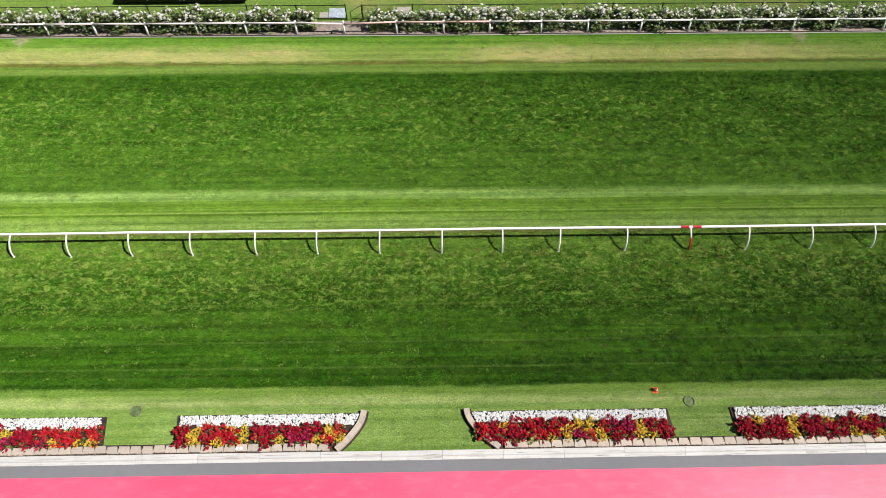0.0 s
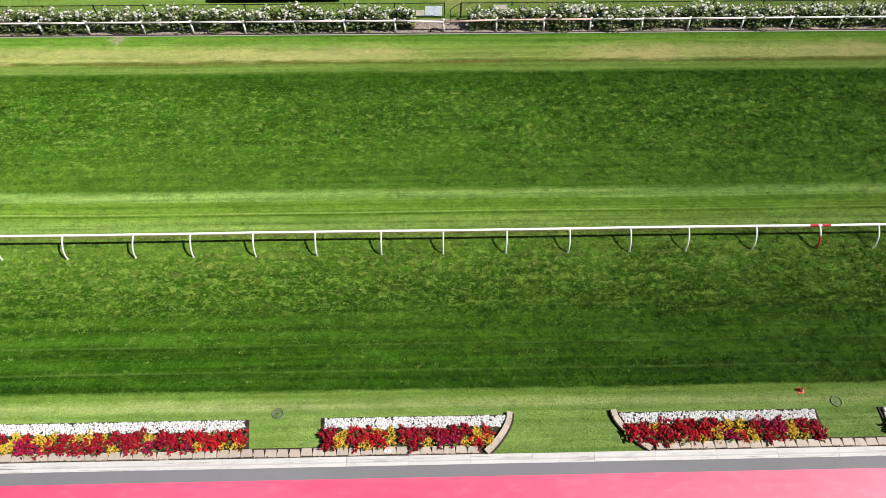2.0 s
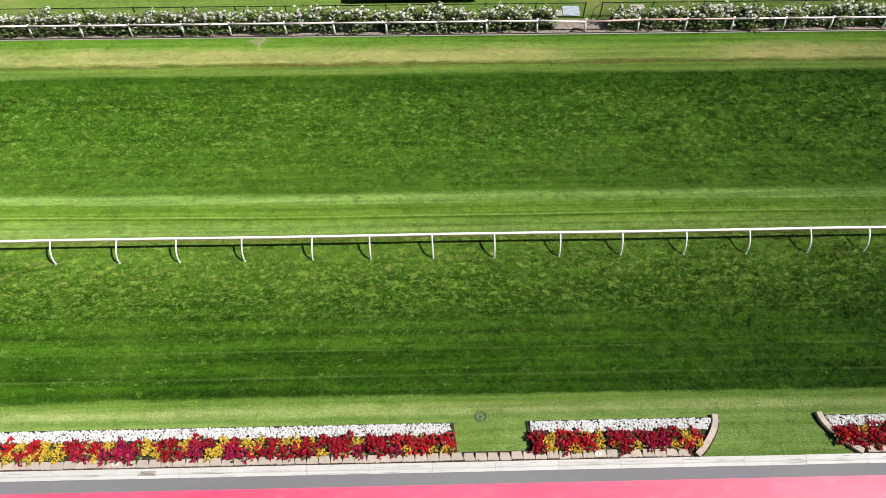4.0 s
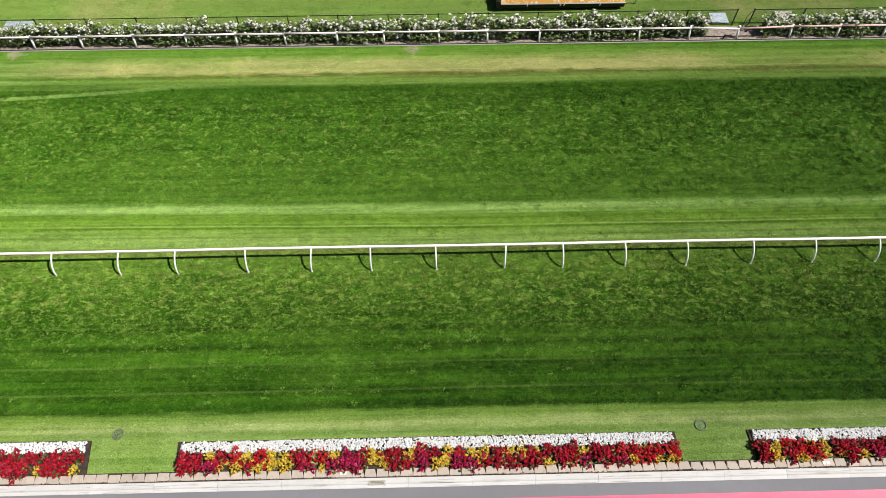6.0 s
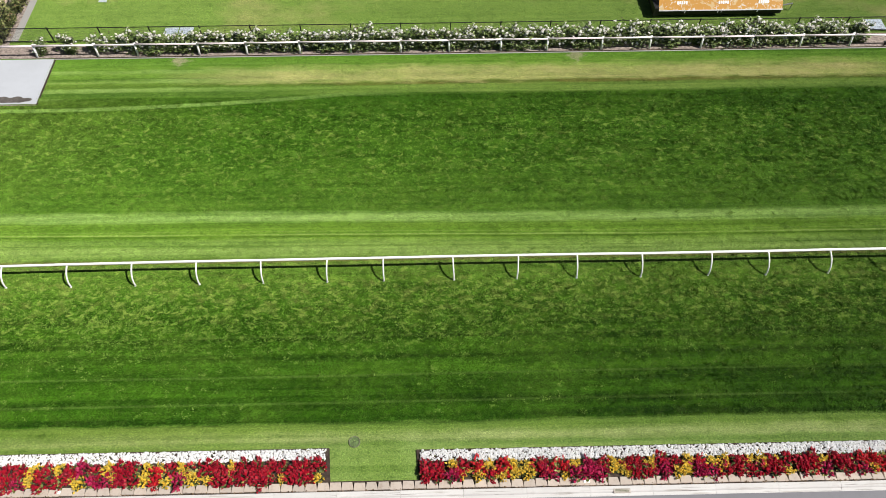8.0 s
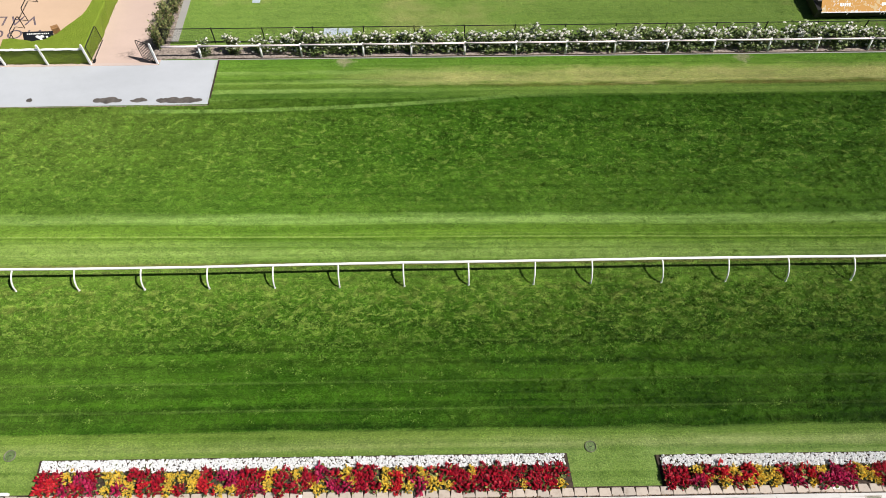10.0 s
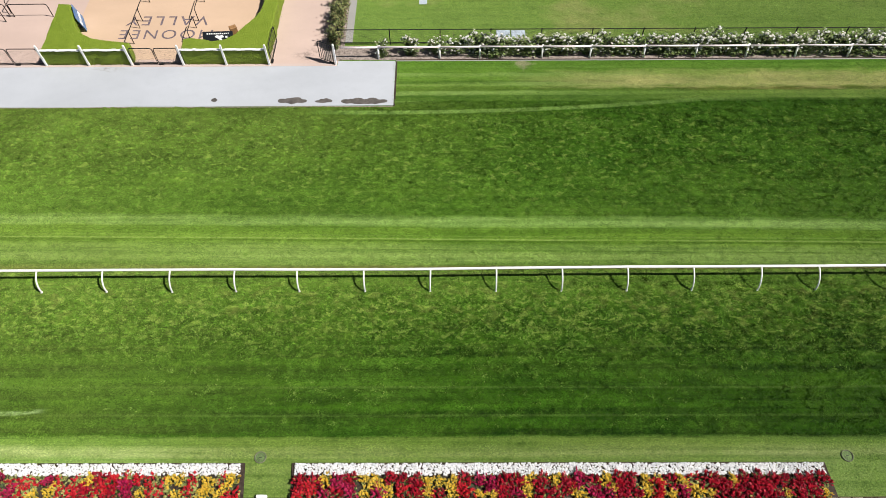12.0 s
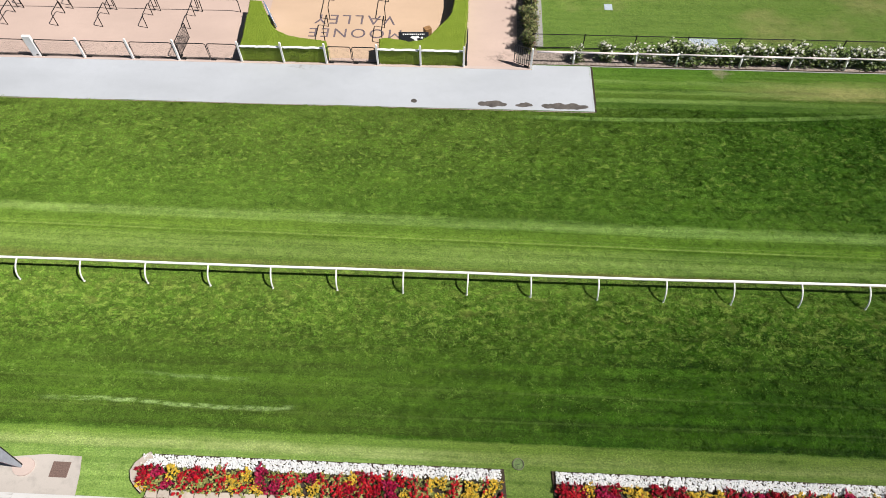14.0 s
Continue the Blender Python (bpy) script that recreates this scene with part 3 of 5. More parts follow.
def grass_blades(name, label, count, x0, x1, y0, y1, holes, tall, seed, mat="blade", clump=1, weight=None, comb=1.0, thin=0.15):
    """Short upright blades, each a tapered triangle; neighbours lean the same way, as trodden turf does."""
    g = np.random.default_rng(seed)
    px, py = g.uniform(x0, x1, count), g.uniform(y0, y1, count)
    keep = np.ones(count, bool)
    for a, b, c, d in holes:
        keep &= ~((px > a) & (px < b) & (py > c) & (py < d))
    if weight:
        keep &= g.uniform(0, 1, count) < weight(px, py)
    else:
        keep &= g.uniform(0, 1, count) > thin * np.clip(2.2 * cloud(px, py, 0.33, 0.22, seed + 50) - 0.7, 0, 1)
    px, py = px[keep], py[keep]
    if clump > 1:
        wide = np.repeat(g.uniform(0.4, 1.5, len(px)), clump)
        px = np.repeat(px, clump) + wide * g.normal(0, 0.10, clump * len(px))
        py = np.repeat(py, clump) + wide * g.normal(0, 0.055, clump * len(py))
    n = len(px)
    vx = 1.2 * (cloud(px, py, 0.30, 0.22, 61) - 0.5) + 0.9 * (cloud(px, py, 1.7, 0.7, 62) - 0.5)
    vy = 1.2 * (cloud(px, py, 0.28, 0.20, 63) - 0.5) + 0.9 * (cloud(px, py, 1.5, 0.8, 64) - 0.5)
    lx = (vx * 2.6 * comb + g.normal(0, 0.42, n)) * tall
    ly = (vy * 2.6 * comb + g.normal(0, 0.42, n)) * tall
    t = np.arctan2(ly, lx) + np.pi / 2 + g.normal(0, 0.4, n)
    h = g.uniform(0.85, 1.25, n) * tall * (0.75 + 0.5 * cloud(px, py, 0.30, 0.20, 65)) * np.where((py > 16.25) & (py < 19.1), 0.62, 1.0)
    w = g.uniform(0.6, 1.2, n) * tall * 1.45
    dx, dy = np.cos(t) * w / 2, np.sin(t) * w / 2
    co = np.zeros((n, 3, 3))
    co[:, 0] = np.stack([px - dx, py - dy, np.full(n, -0.004)], 1)
    co[:, 1] = np.stack([px + dx, py + dy, np.full(n, -0.004)], 1)
    co[:, 2] = np.stack([px + lx, py + ly, h], 1)
    me = bpy.data.meshes.new(name)
    me.vertices.add(3 * n)
    me.vertices.foreach_set("co", co.ravel())
    me.loops.add(3 * n)
    me.loops.foreach_set("vertex_index", np.arange(3 * n, dtype=np.int32))
    me.polygons.add(n)
    me.polygons.foreach_set("loop_start", np.arange(0, 3 * n, 3, dtype=np.int32))
    me.update(calc_edges=True)
    me.materials.append(M[mat])
    return tagged(new(name, me), label, "grass", kind="stuff")


grass_blades("grass", "short dense blades of racecourse turf", 1300000, -92, 33, 8.36, 27.02, [(-150, -54.85, 26.55, 31)], 0.046, 1, comb=0.95, thin=0.0)
grass_blades("verge_grass", "short worn blades of turf before the outside rail", 150000, -55, 33, 27.02, 30.15, [], 0.026, 6, thin=0.0)


def worn(px, py):
    """Where hooves have kicked the turf up: along the rail and in the middle of the straight."""
    a = np.exp(-((py - 13.6) / 2.2) ** 2) + 0.75 * np.exp(-((py - 23.6) / 2.3) ** 2) + 0.15 * np.exp(-((py - 10.2) / 1.2) ** 2) + 0.06
    return a * (0.45 + 0.55 * (np.sin(px * 0.31 + 0.7 * np.sin(py * 1.3)) * np.sin(py * 0.9 + px * 0.11) > -0.2))


grass_blades("turf_tufts", "pale kicked-up tufts in the racecourse turf", 18000, -92, 33, 8.6, 26.6, [], 0.056, 4, "tuft", 18, worn, comb=0.4)
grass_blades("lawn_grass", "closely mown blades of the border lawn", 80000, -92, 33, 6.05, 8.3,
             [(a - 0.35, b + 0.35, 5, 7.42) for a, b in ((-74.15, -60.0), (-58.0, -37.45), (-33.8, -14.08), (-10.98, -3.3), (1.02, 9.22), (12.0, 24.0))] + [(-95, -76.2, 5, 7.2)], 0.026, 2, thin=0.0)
grass_blades("far_lawn_grass", "short blades of the lawn behind the fence", 170000, -57.3, 33, 31.6, 38, [], 0.026, 3, thin=0.0)

bm = box(bmesh.new(), -150, 90, -9, 4.80, -0.1, 0.012)
single("path", bm, M["pink"], "smooth pink coated footpath beside the asphalt", "path", kind="structure")
bm = box(bmesh.new(), -150, 90, 4.80, 5.29, -0.1, 0.008)
single("road", bm, M["asphalt"], "narrow strip of grey asphalt along the kerb", "road", kind="structure")

# crossing slab and forecourt
rng = random.Random(3)
edge = [(-150, 26.62)] + [(-150 + i * 3.0, 26.62 + rng.uniform(-0.03, 0.03)) for i in range(1, 31)] + [(-54.9, 26.66)]
edge += [(-54.9 + rng.uniform(-0.025, 0.025), 26.66 + 0.11 * i) for i in range(1, 31)] + [(-54.93, 30.2), (-58.2, 30.2), (-58.25, 29.79), (-150, 29.79)]
# dark strip stands for dirt and the edge shadow at the slab's end
single("soil_strip", box(bmesh.new(), -54.90, -54.80, 26.60, 30.15, -0.05, 0.020), M["soil"], "line of dirt and painted edge shade along the crossing's end", "soil", kind="structure")
single("soil_strip", box(bmesh.new(), -150, -54.90, 26.55, 26.60, -0.05, 0.012), M["mulch"], "dark soil line along the crossing's edge", "soil", kind="structure")
crossing = single("pavement", slab(bmesh.new(), edge, -0.1, 0.014), M["slab"], "pale grey concrete crossing with damp brown stains", "pavement", kind="structure")
for cx, cy, w, h in ((-56.52, 26.98, 1.28, 0.27), (-58.75, 27.0, 0.48, 0.17), (-60.48, 27.02, 0.8, 0.25), (-64.8, 27.1, 0.17, 0.16)):  # centre, half width, half depth
    up, down = [], []
    for i in range(25):
        u = -math.cos(math.pi * i / 24)
        lobe = math.sqrt(max(0, 1 - u * u)) ** 0.8
        x = cx + u * w
        up.append((x, cy + h * lobe * (0.85 + 0.9 * noise.noise((x * 1.9, 2.2, 0)) + 0.3 * noise.noise((x * 6, 5, 0)))))
        down.append((x, cy - h * lobe * (0.8 + 0.35 * noise.noise((x * 3, 8.1, 0)))))
    pts = down + up[-2:0:-1]
    part("stain", slab(bmesh.new(), pts, 0.010, 0.018), M["wet"], crossing, "damp brown stain")
bm = box(bmesh.new(), -150, -58.27, 29.79, 30.0, -0.1, 0.022)
single("threshold", bm, M["sill"], "pale pink concrete strip under the gates", "pavement", kind="structure")
bm = box(bmesh.new(), -150, -58.2, 30.0, 75, -0.1, 0.010)
single("forecourt", bm, M["sand"], "pale pink gravel forecourt behind the gates", "pavement", kind="structure")
bm = slab(bmesh.new(), [(-74.2, 30.4), (-62.4, 30.4), (-62.4, 60), (-74.2, 60)], -0.05, 0.016)
single("forecourt_inner", bm, M["ochre"], "ochre gravel yard between two clipped hedges", "pavement", kind="structure")
bm = slab(bmesh.new(), [(-57.94, 31.75), (-57.52, 31.75), (-57.42, 60), (-57.9, 60)], -0.05, 0.014)
single("footpath", bm, M["edgepath"], "narrow concrete edge path beside the lawn", "path", kind="structure")

# kerb in cast lengths
kerb = thing("kerb", "pale concrete kerb cast in long lengths", "kerb", kind="structure")
bm = bmesh.new()
prof = [(5.27, -0.05), (5.27, 0.016), (5.39, 0.035), (5.43, 0.085), (5.46, 0.10), (5.625, 0.10), (5.635, 0.09), (5.635, -0.05)]
L = 2.455
ends = [[bm.verts.new((x, y, z)) for y, z in prof] for x in (0.004, L - 0.004)]
for i in range(len(prof)):
    j = (i + 1) % len(prof)
    bm.faces.new((ends[0][i], ends[0][j], ends[1][j], ends[1][i]))
bm.faces.new(ends[0][::-1])
bm.faces.new(ends[1])
kerb_mesh = mesh_of("kerb_length", bm, M["kerb"])
for i in range(44):
    part("kerb_length", kerb_mesh, None, kerb, at=pose(-83.6 + i * L, rng.uniform(-0.004, 0.004), rng.uniform(-0.004, 0.003)))
for a, b in ((-73.5, -4.55), (2.2, 26.0)):
    single("soil_strip", box(bmesh.new(), a, b, 5.632, 6.04, -0.05, 0.035), M["soil"], "dark soil between kerb and edging blocks", "soil", kind="structure")

# ---- flower beds ----
BED_FRONT, BLOCK_H = 5.96, 0.14
# each bed: its ends, their shapes, its back edge, and the colours of its back and front row (Red, Scarlet, Magenta, Yellow, Green and sparse, . bare)
BEDS = [(-74.15, -60.0, "round", "cut", 7.28, ("RMYGRGGGYMGGGMGGYRSGSGYYGYGY", "YGMGGGGYGYMGYYGSRGRMYGGYGYYS")),
        (-58.0, -37.45, "cut", "cut", 7.28, ("RRYMRYYRRRYYYRMMRRYRYRMRYRRYYRYGRRYRRRRRRR", "SSMRMYMYSRYRYSYYRMYRR.YMMRRYSYMYYRRRRRYRRY")),
        (-33.8, -14.08, "cut", "cut", 7.15, ("RRYRSYSYYRGSYMRYRRYRRYSYYRYYYRRRYRRSSGSS", "RRMYYRYYY.MYMMM.YRRMYYMMRRRRRYRGM.RMYSYY")),
        (-10.98, -3.52, "cut", "sweep", 7.16, ("RYSSYYRRRRRRYSR", "RYRYSYYRYMMYSYR")),
        (1.02, 9.22, "sweep", "cut", 7.17, ("SRYRSRSRYYSMMYRR", ".RRRGSYYMSYRRYYR")),
        (12.0, 24.0, "cut", "cut", 7.19, ("RYRRYRRYRRYRRRYRRRRYRRYR", "RRRRYRRRRYRYRRRYRRMRRRYR"))]


def bed_line(x0, x1, left, right, back, inset=0.0):
    """Outline of a bed, with the ends that sweep in towards the kerb."""
    f, b = BED_FRONT + inset, back - inset
    out = []
    if left == "sweep":
        out += [(x0 + 0.95 - 0.95 * math.sin(t * math.pi / 2) + inset, f + (b - f) * t) for t in (0, 0.2, 0.4, 0.6, 0.8, 1.0)]
    elif left == "round":
        out += [(x0 + 0.55 * (1 - math.sin(t * math.pi)) + inset, f + (b - f) * t) for t in (0, 0.15, 0.3, 0.5, 0.7, 0.85, 1.0)]
    else:
        out += [(x0 + 0.12 + inset, f), (x0 + inset, b)]
    if right == "sweep":
        out += [(x1 - 0.75 + 0.75 * math.sin(t * math.pi / 2) - inset, f + (b - f) * t) for t in (1.0, 0.8, 0.6, 0.4, 0.2, 0)]
    else:
        out += [(x1 - inset, b), (x1 + 0.14 - inset, f)]
    return out


def wall_run(bm, line, width, z1):
    """A low wall of even width along a line in plan."""
    n = len(line)
    vs = []
    for i, p in enumerate(line):
        a, b = Vector(line[max(0, i - 1)]), Vector(line[min(n - 1, i + 1)])
        d = (b - a).normalized()
        s = Vector((-d.y, d.x)) * width / 2
        p = Vector(p)
        vs.append([bm.verts.new((*(p + s), -0.02)), bm.verts.new((*(p + s), z1)), bm.verts.new((*(p - s), z1)), bm.verts.new((*(p - s), -0.02))])
    for i in range(n - 1):
        for j in range(4):
            bm.faces.new((vs[i][j], vs[i][(j + 1) % 4], vs[i + 1][(j + 1) % 4], vs[i + 1][j]))
    bm.faces.new(vs[0])
    bm.faces.new(vs[-1][::-1])
    return bm


rng = random.Random(11)
plants = []
for x0, x1, left, right, BED_BACK, plans in BEDS:
    bed = thing("flower_bed", "long raised bed of dark soil edged with blocks", "flower bed", "flower beds")
    part("soil", slab(bmesh.new(), bed_line(x0 - 0.02, x1 + 0.02, left, right, BED_BACK, -0.06), -0.05, 0.06), M["soil"], bed)
    for side, style in (("l", left), ("r", right)):
        if style == "cut":
            continue
        pts = bed_line(x0, x1, left, right, BED_BACK + (0.14 if style == "sweep" else 0.0))
        h = {"sweep": 6, "round": 7}[style]
        line = pts[:h] if side == "l" else pts[-h:]
        if style == "sweep":
            line = [(line[0][0] + 0.34, 5.70)] + line if side == "l" else line + [(line[-1][0] - 0.30, 5.70)]
        k = 0.15 if side == "r" else -0.13
        line = [(px + k, py) for px, py in line]
        fine = []
        for (ax, ay), (bx, by) in zip(line, line[1:]):
            fine += [(ax + (bx - ax) * q, ay + (by - ay) * q) for q in (0, 0.5)]
        fine.append(line[-1])
        # low dark band, wider than the edging, so it outlines both sides
        part("trench", wall_run(bmesh.new(), fine, 0.40, 0.022), M["soil"], bed, "dark line along the edging")
        if style == "round":
            part("edging_block", wall_run(bmesh.new(), fine, 0.27, 0.18), M["block"], bed, "smooth pale curved end of the edging")
            continue
        for i in range(0, len(fine) - 1, 2):
            part("edging_block", wall_run(bmesh.new(), fine[i:i + 3], 0.23, 0.2 + rng.uniform(-0.008, 0.008)), M["block"], bed)
    # low white flowers in a dense strip along the back
    spots = []
    for i in range(int((x1 - x0) * 235)):
        x = rng.uniform(x0 + 0.08, x1 - 0.05)
        front = BED_BACK - 0.44 + 0.07 * noise.noise((x * 1.5, 0, 0)) + 0.05 * noise.noise((x * 5, 3, 0))
        y = rng.uniform(front, BED_BACK + 0.03 * noise.noise((x * 3, 7, 0)))
        if left == "sweep" and x < x0 + 0.1 + 0.4 * (BED_BACK - y) or right == "sweep" and x > x1 - 0.05 - 0.4 * (BED_BACK - y):
            continue
        spots.append((x, y, 0.15 + 0.04 * noise.noise((x * 4, y * 4, 1)) + rng.uniform(-0.04, 0.03), rng.uniform(-0.6, 0.6), rng.uniform(-0.6, 0.6)))
    single("white_flowers", blossom_mesh("white_flowers", rng, spots, 0.046, M["whitef"], 5, -0.5), None, "dense strip of low white bedding flowers", "flowers", kind="stuff")
    under = [(x, y, z - 0.07) for x, y, z, _, _ in spots[::3]]
    single("flower_foliage", leaf_mesh("flower_foliage", rng, under, 0.1, M["leaf"]), None, "low green leaves under white bedding flowers", "leaves", kind="stuff")
    # the planting plan: two rows of plants, back and front
    for row, plan in enumerate(plans):
        n = len(plan)
        for i, kind in enumerate(plan):
            x = x0 + 0.1 + (x1 - x0 - 0.1) * (i + 0.5 + rng.uniform(-0.16, 0.16)) / n
            y = (BED_BACK - 0.66, 6.14)[row] + rng.uniform(-0.07, 0.07)
            if left == "sweep" and x < x0 + 0.35 + 0.45 * row or right == "sweep" and x > x1 - 0.2 - 0.35 * row:
                continue
            plants.append((x, y, kind))
            if i % 3 == row:
                # now and then a smaller plant between the two rows
                plants.append((x + rng.uniform(-0.2, 0.2), (BED_BACK + 5.48) / 2 + rng.uniform(-0.06, 0.06), kind))


def plume_mesh(name, rng, spots, size, mat):
    """Many feathery flower heads, each a slim four-sided spindle that leans its own way."""
    vs, fs = [], []
    for x, y, z, nx, ny in spots:
        s = size * rng.uniform(0.7, 1.3)
        n = Vector((nx, ny, 1)).normalized()
        u = n.orthogonal().normalized()
        w = n.cross(u)
        c = Vector((x, y, z))
        i0 = len(vs)
        vs.append(c - n * s * 0.7)
        t0, fat = rng.uniform(0, 6.3), s * rng.uniform(0.30, 0.46)
        for j in range(4):
            t = t0 + math.pi * j / 2
            vs.append(c + (u * math.cos(t) + w * math.sin(t)) * fat * rng.uniform(0.8, 1.2))
        vs.append(c + n * s * 0.75)
        for j in range(4):
            k = (j + 1) % 4
            fs += [(i0, i0 + 1 + k, i0 + 1 + j), (i0 + 5, i0 + 1 + j, i0 + 1 + k)]
    return from_arrays(name, vs, fs, mat)


def bedding_plant(name, label, petal, seed, count=54, size=0.115, leaf="leaf"):
    rng = random.Random(seed)
    ob = thing(name, label, "flower", "bedding plants")
    spots, leaves = [], []
    for i in range(count):
        t, q = rng.uniform(0, 6.3), math.sqrt(rng.random())
        lump = 1 + 0.28 * math.sin(3 * t + seed) + 0.14 * math.sin(7 * t)
        x, y = 0.30 * q * math.cos(t) * lump, 0.27 * q * math.sin(t) * lump
        spots.append((x, y, 0.27 - 0.13 * q * q + rng.uniform(-0.06, 0.06), x * 4.5 + rng.gauss(0, 0.5), y * 4.5 + rng.gauss(0, 0.5)))
    for i in range(55):
        t, q = rng.uniform(0, 6.3), math.sqrt(rng.random())
        x, y = 0.33 * q * math.cos(t), 0.29 * q * math.sin(t)
        leaves.append((x, y, 0.16 - 0.10 * q * q + rng.uniform(-0.1, 0.08)))
    tagged(part("foliage", leaf_mesh("foliage", rng, leaves, 0.12, M[leaf]), None, ob), kind="stuff")
    tagged(part("blossom_mass", plume_mesh("blossom_mass", rng, spots, size, petal), None, ob), kind="stuff")
    bm = bmesh.new()
    for i in range(5):
        t = i * 1.3
        tube(bm, [(0, 0, 0), (0.07 * math.cos(t), 0.07 * math.sin(t), 0.13), (0.16 * math.cos(t), 0.14 * math.sin(t), 0.24)], 0.008, 4)
    tagged(part("branching_stem", bm, M["stem"], ob), kind="stuff")
    return ob


KINDS = {
    "R": [bedding_plant("red_celosia", "deep red plumed bedding plant in soil", M["redf"], s) for s in (1, 2, 3)],
    "S": [bedding_plant("scarlet_celosia", "bright scarlet plumed bedding plant in soil", M["scarlet"], s) for s in (4, 5)],
    "M": [bedding_plant("magenta_celosia", "dark magenta plumed bedding plant in soil", M["magenta"], s) for s in (6, 7)],
    "Y": [bedding_plant("yellow_celosia", "golden yellow plumed bedding plant in soil", M["yellow"], s) for s in (8, 9, 10)],
    "G": [bedding_plant("sparse_celosia", "sparse leafy bedding plant with few red plumes", M["scarlet"], s, 17, leaf="paleleaf") for s in (11, 12)],
}
first = {id(o): True for k in KINDS.values() for o in k}
rng = random.Random(21)
for x, y, kind in plants:
    if kind == ".":
        continue
    src = rng.choice(KINDS[kind])
    s = rng.uniform(0.82, 1.12) * (0.82 if kind == "Y" else 1.04)
    m = pose(x, y, 0.05, 0, 0, rng.uniform(0, 360))
    if first.pop(id(src), False):
        src.matrix_basis = m
    else:
        copy_thing(src, m).scale = (s, s, s * rng.uniform(0.85, 1.1))

# retaining blocks along the front of the beds
edging = thing("garden_edging", "row of tan tapered concrete retaining blocks", "edging", kind="structure")
block_mesh = []
for seed in range(3):
    r2 = random.Random(seed)
    c = 0.035 + 0.02 * seed
    bm = slab(bmesh.new(), [(0.008, 0), (0.462, 0), (0.464, 0.06), (0.464 - c, 0.30), (0.008 + c * 0.35, 0.30), (0.006, 0.06)], -0.02, BLOCK_H)
    top = [e for e in bm.edges if all(v.co.z > 0.1 for v in e.verts)]
    bmesh.ops.bevel(bm, geom=top, offset=0.012, segments=1, affect="EDGES")
    block_mesh.append(mesh_of("edging_block", bm, M["block"]))
rng = random.Random(5)
x = -73.6
while x < 24:
    if not -5.1 < x < 2.25:
        part("edging_block", rng.choice(block_mesh), None, edging, at=pose(x, 5.675 + rng.uniform(-0.015, 0.015), rng.uniform(-0.01, 0.008), 0, 0, rng.uniform(-1.6, 1.6)))
    x += 0.472

for mx0 in (-8.47, -8.31):
    part("painted_mark", box(bmesh.new(), mx0, mx0 + 0.12, 5.76, 5.87, 0.12, 0.146), M["white"], edging, "worn white painted mark")

for mx0 in (-47.74, -47.58, -47.42):
    part("painted_mark", box(bmesh.new(), mx0, mx0 + 0.11, 5.76, 5.88, 0.12, 0.146), M["white"], edging, "worn white painted mark")
for mx0 in (-27.35, -27.2):
    part("painted_mark", box(bmesh.new(), mx0, mx0 + 0.1, 5.77, 5.87, 0.12, 0.146), M["white"], edging, "worn white painted mark")
single("marker_block", box(bmesh.new(), -59.27, -58.88, 6.01, 6.12, 0.0, 0.17, 0.012), M["white"], "small white block standing behind the edging", "block")
# dry leaves and grit that gather between the kerb and the blocks
rng = random.Random(61)
litter = [(rng.uniform(-74, 24), 5.655 + abs(rng.gauss(0, 0.02)), rng.uniform(0.10, 0.15)) for i in range(1500)]
litter = [p for p in litter if not -4.9 < p[0] < 2.2 and noise.noise((p[0] * 1.7, 0, 0)) > -0.25]
single("leaf_litter", leaf_mesh("leaf_litter", rng, litter, 0.07, M["litter"], 0.3), None, "dry brown leaves and grit along the kerb", "leaves", kind="stuff")

# lawn between the two swept beds reaches the kerb
bm = slab(bmesh.new(), [(-4.3, 5.635), (1.95, 5.635), (1.55, 6.1), (-3.9, 6.1)], -0.04, 0.012)
single("lawn", bm, M["grass"], "short pale lawn running down to the kerb", "grass", kind="structure")


# ---- covers, cone, winning post ----
def manhole(x, y):
    ob = thing("manhole_cover", "round mossy concrete cover set in the lawn", "manhole", "covers in the lawn", at=pose(x, y, 0))
    bm = bmesh.new()
    rows = []
    for rad, z in ((0.235, -0.02), (0.232, 0.045), (0.225, 0.055), (0.208, 0.053), (0.20, -0.02)):
        rows.append([bm.verts.new((rad * math.cos(t), rad * math.sin(t), z)) for t in (2 * math.pi * i / 28 for i in range(28))])
    for q, w in zip(rows, rows[1:]):
        for j in range(28):
            bm.faces.new((q[j], q[(j + 1) % 28], w[(j + 1) % 28], w[j]))
    part("rim", bm, M["iron"], ob, smooth=True)
    bm = bmesh.new()
    bmesh.ops.create_cone(bm, segments=24, radius1=0.198, radius2=0.194, depth=0.03, cap_ends=True, matrix=Matrix.Translation((0, 0, 0.002)))
    part("lid", bm, M["lid"], ob, "mossy lid sunk in its ring")
    part("lifting_bar", box(bmesh.new(), -0.05, 0.05, -0.012, 0.012, 0.016, 0.026), M["black"], ob, "dark lifting slot")


for p in ((10.3, 7.53), (-12.87, 7.45), (-36.38, 7.58), (-59.36, 7.56)):
    manhole(*p)

cone = thing("traffic_cone", "small orange marker cone standing on the turf", "cone", at=pose(8.95, 8.03, 0))
part("base", box(bmesh.new(), -0.13, 0.13, -0.13, 0.13, 0, 0.025, 0.008), M["orange"], cone)
bm = bmesh.new()
bmesh.ops.create_cone(bm, segments=20, radius1=0.105, radius2=0.025, depth=0.30, cap_ends=True, matrix=Matrix.Translation((0, 0, 0.17)))
part("body", bm, M["orange"], cone, smooth=True)
bm = bmesh.new()
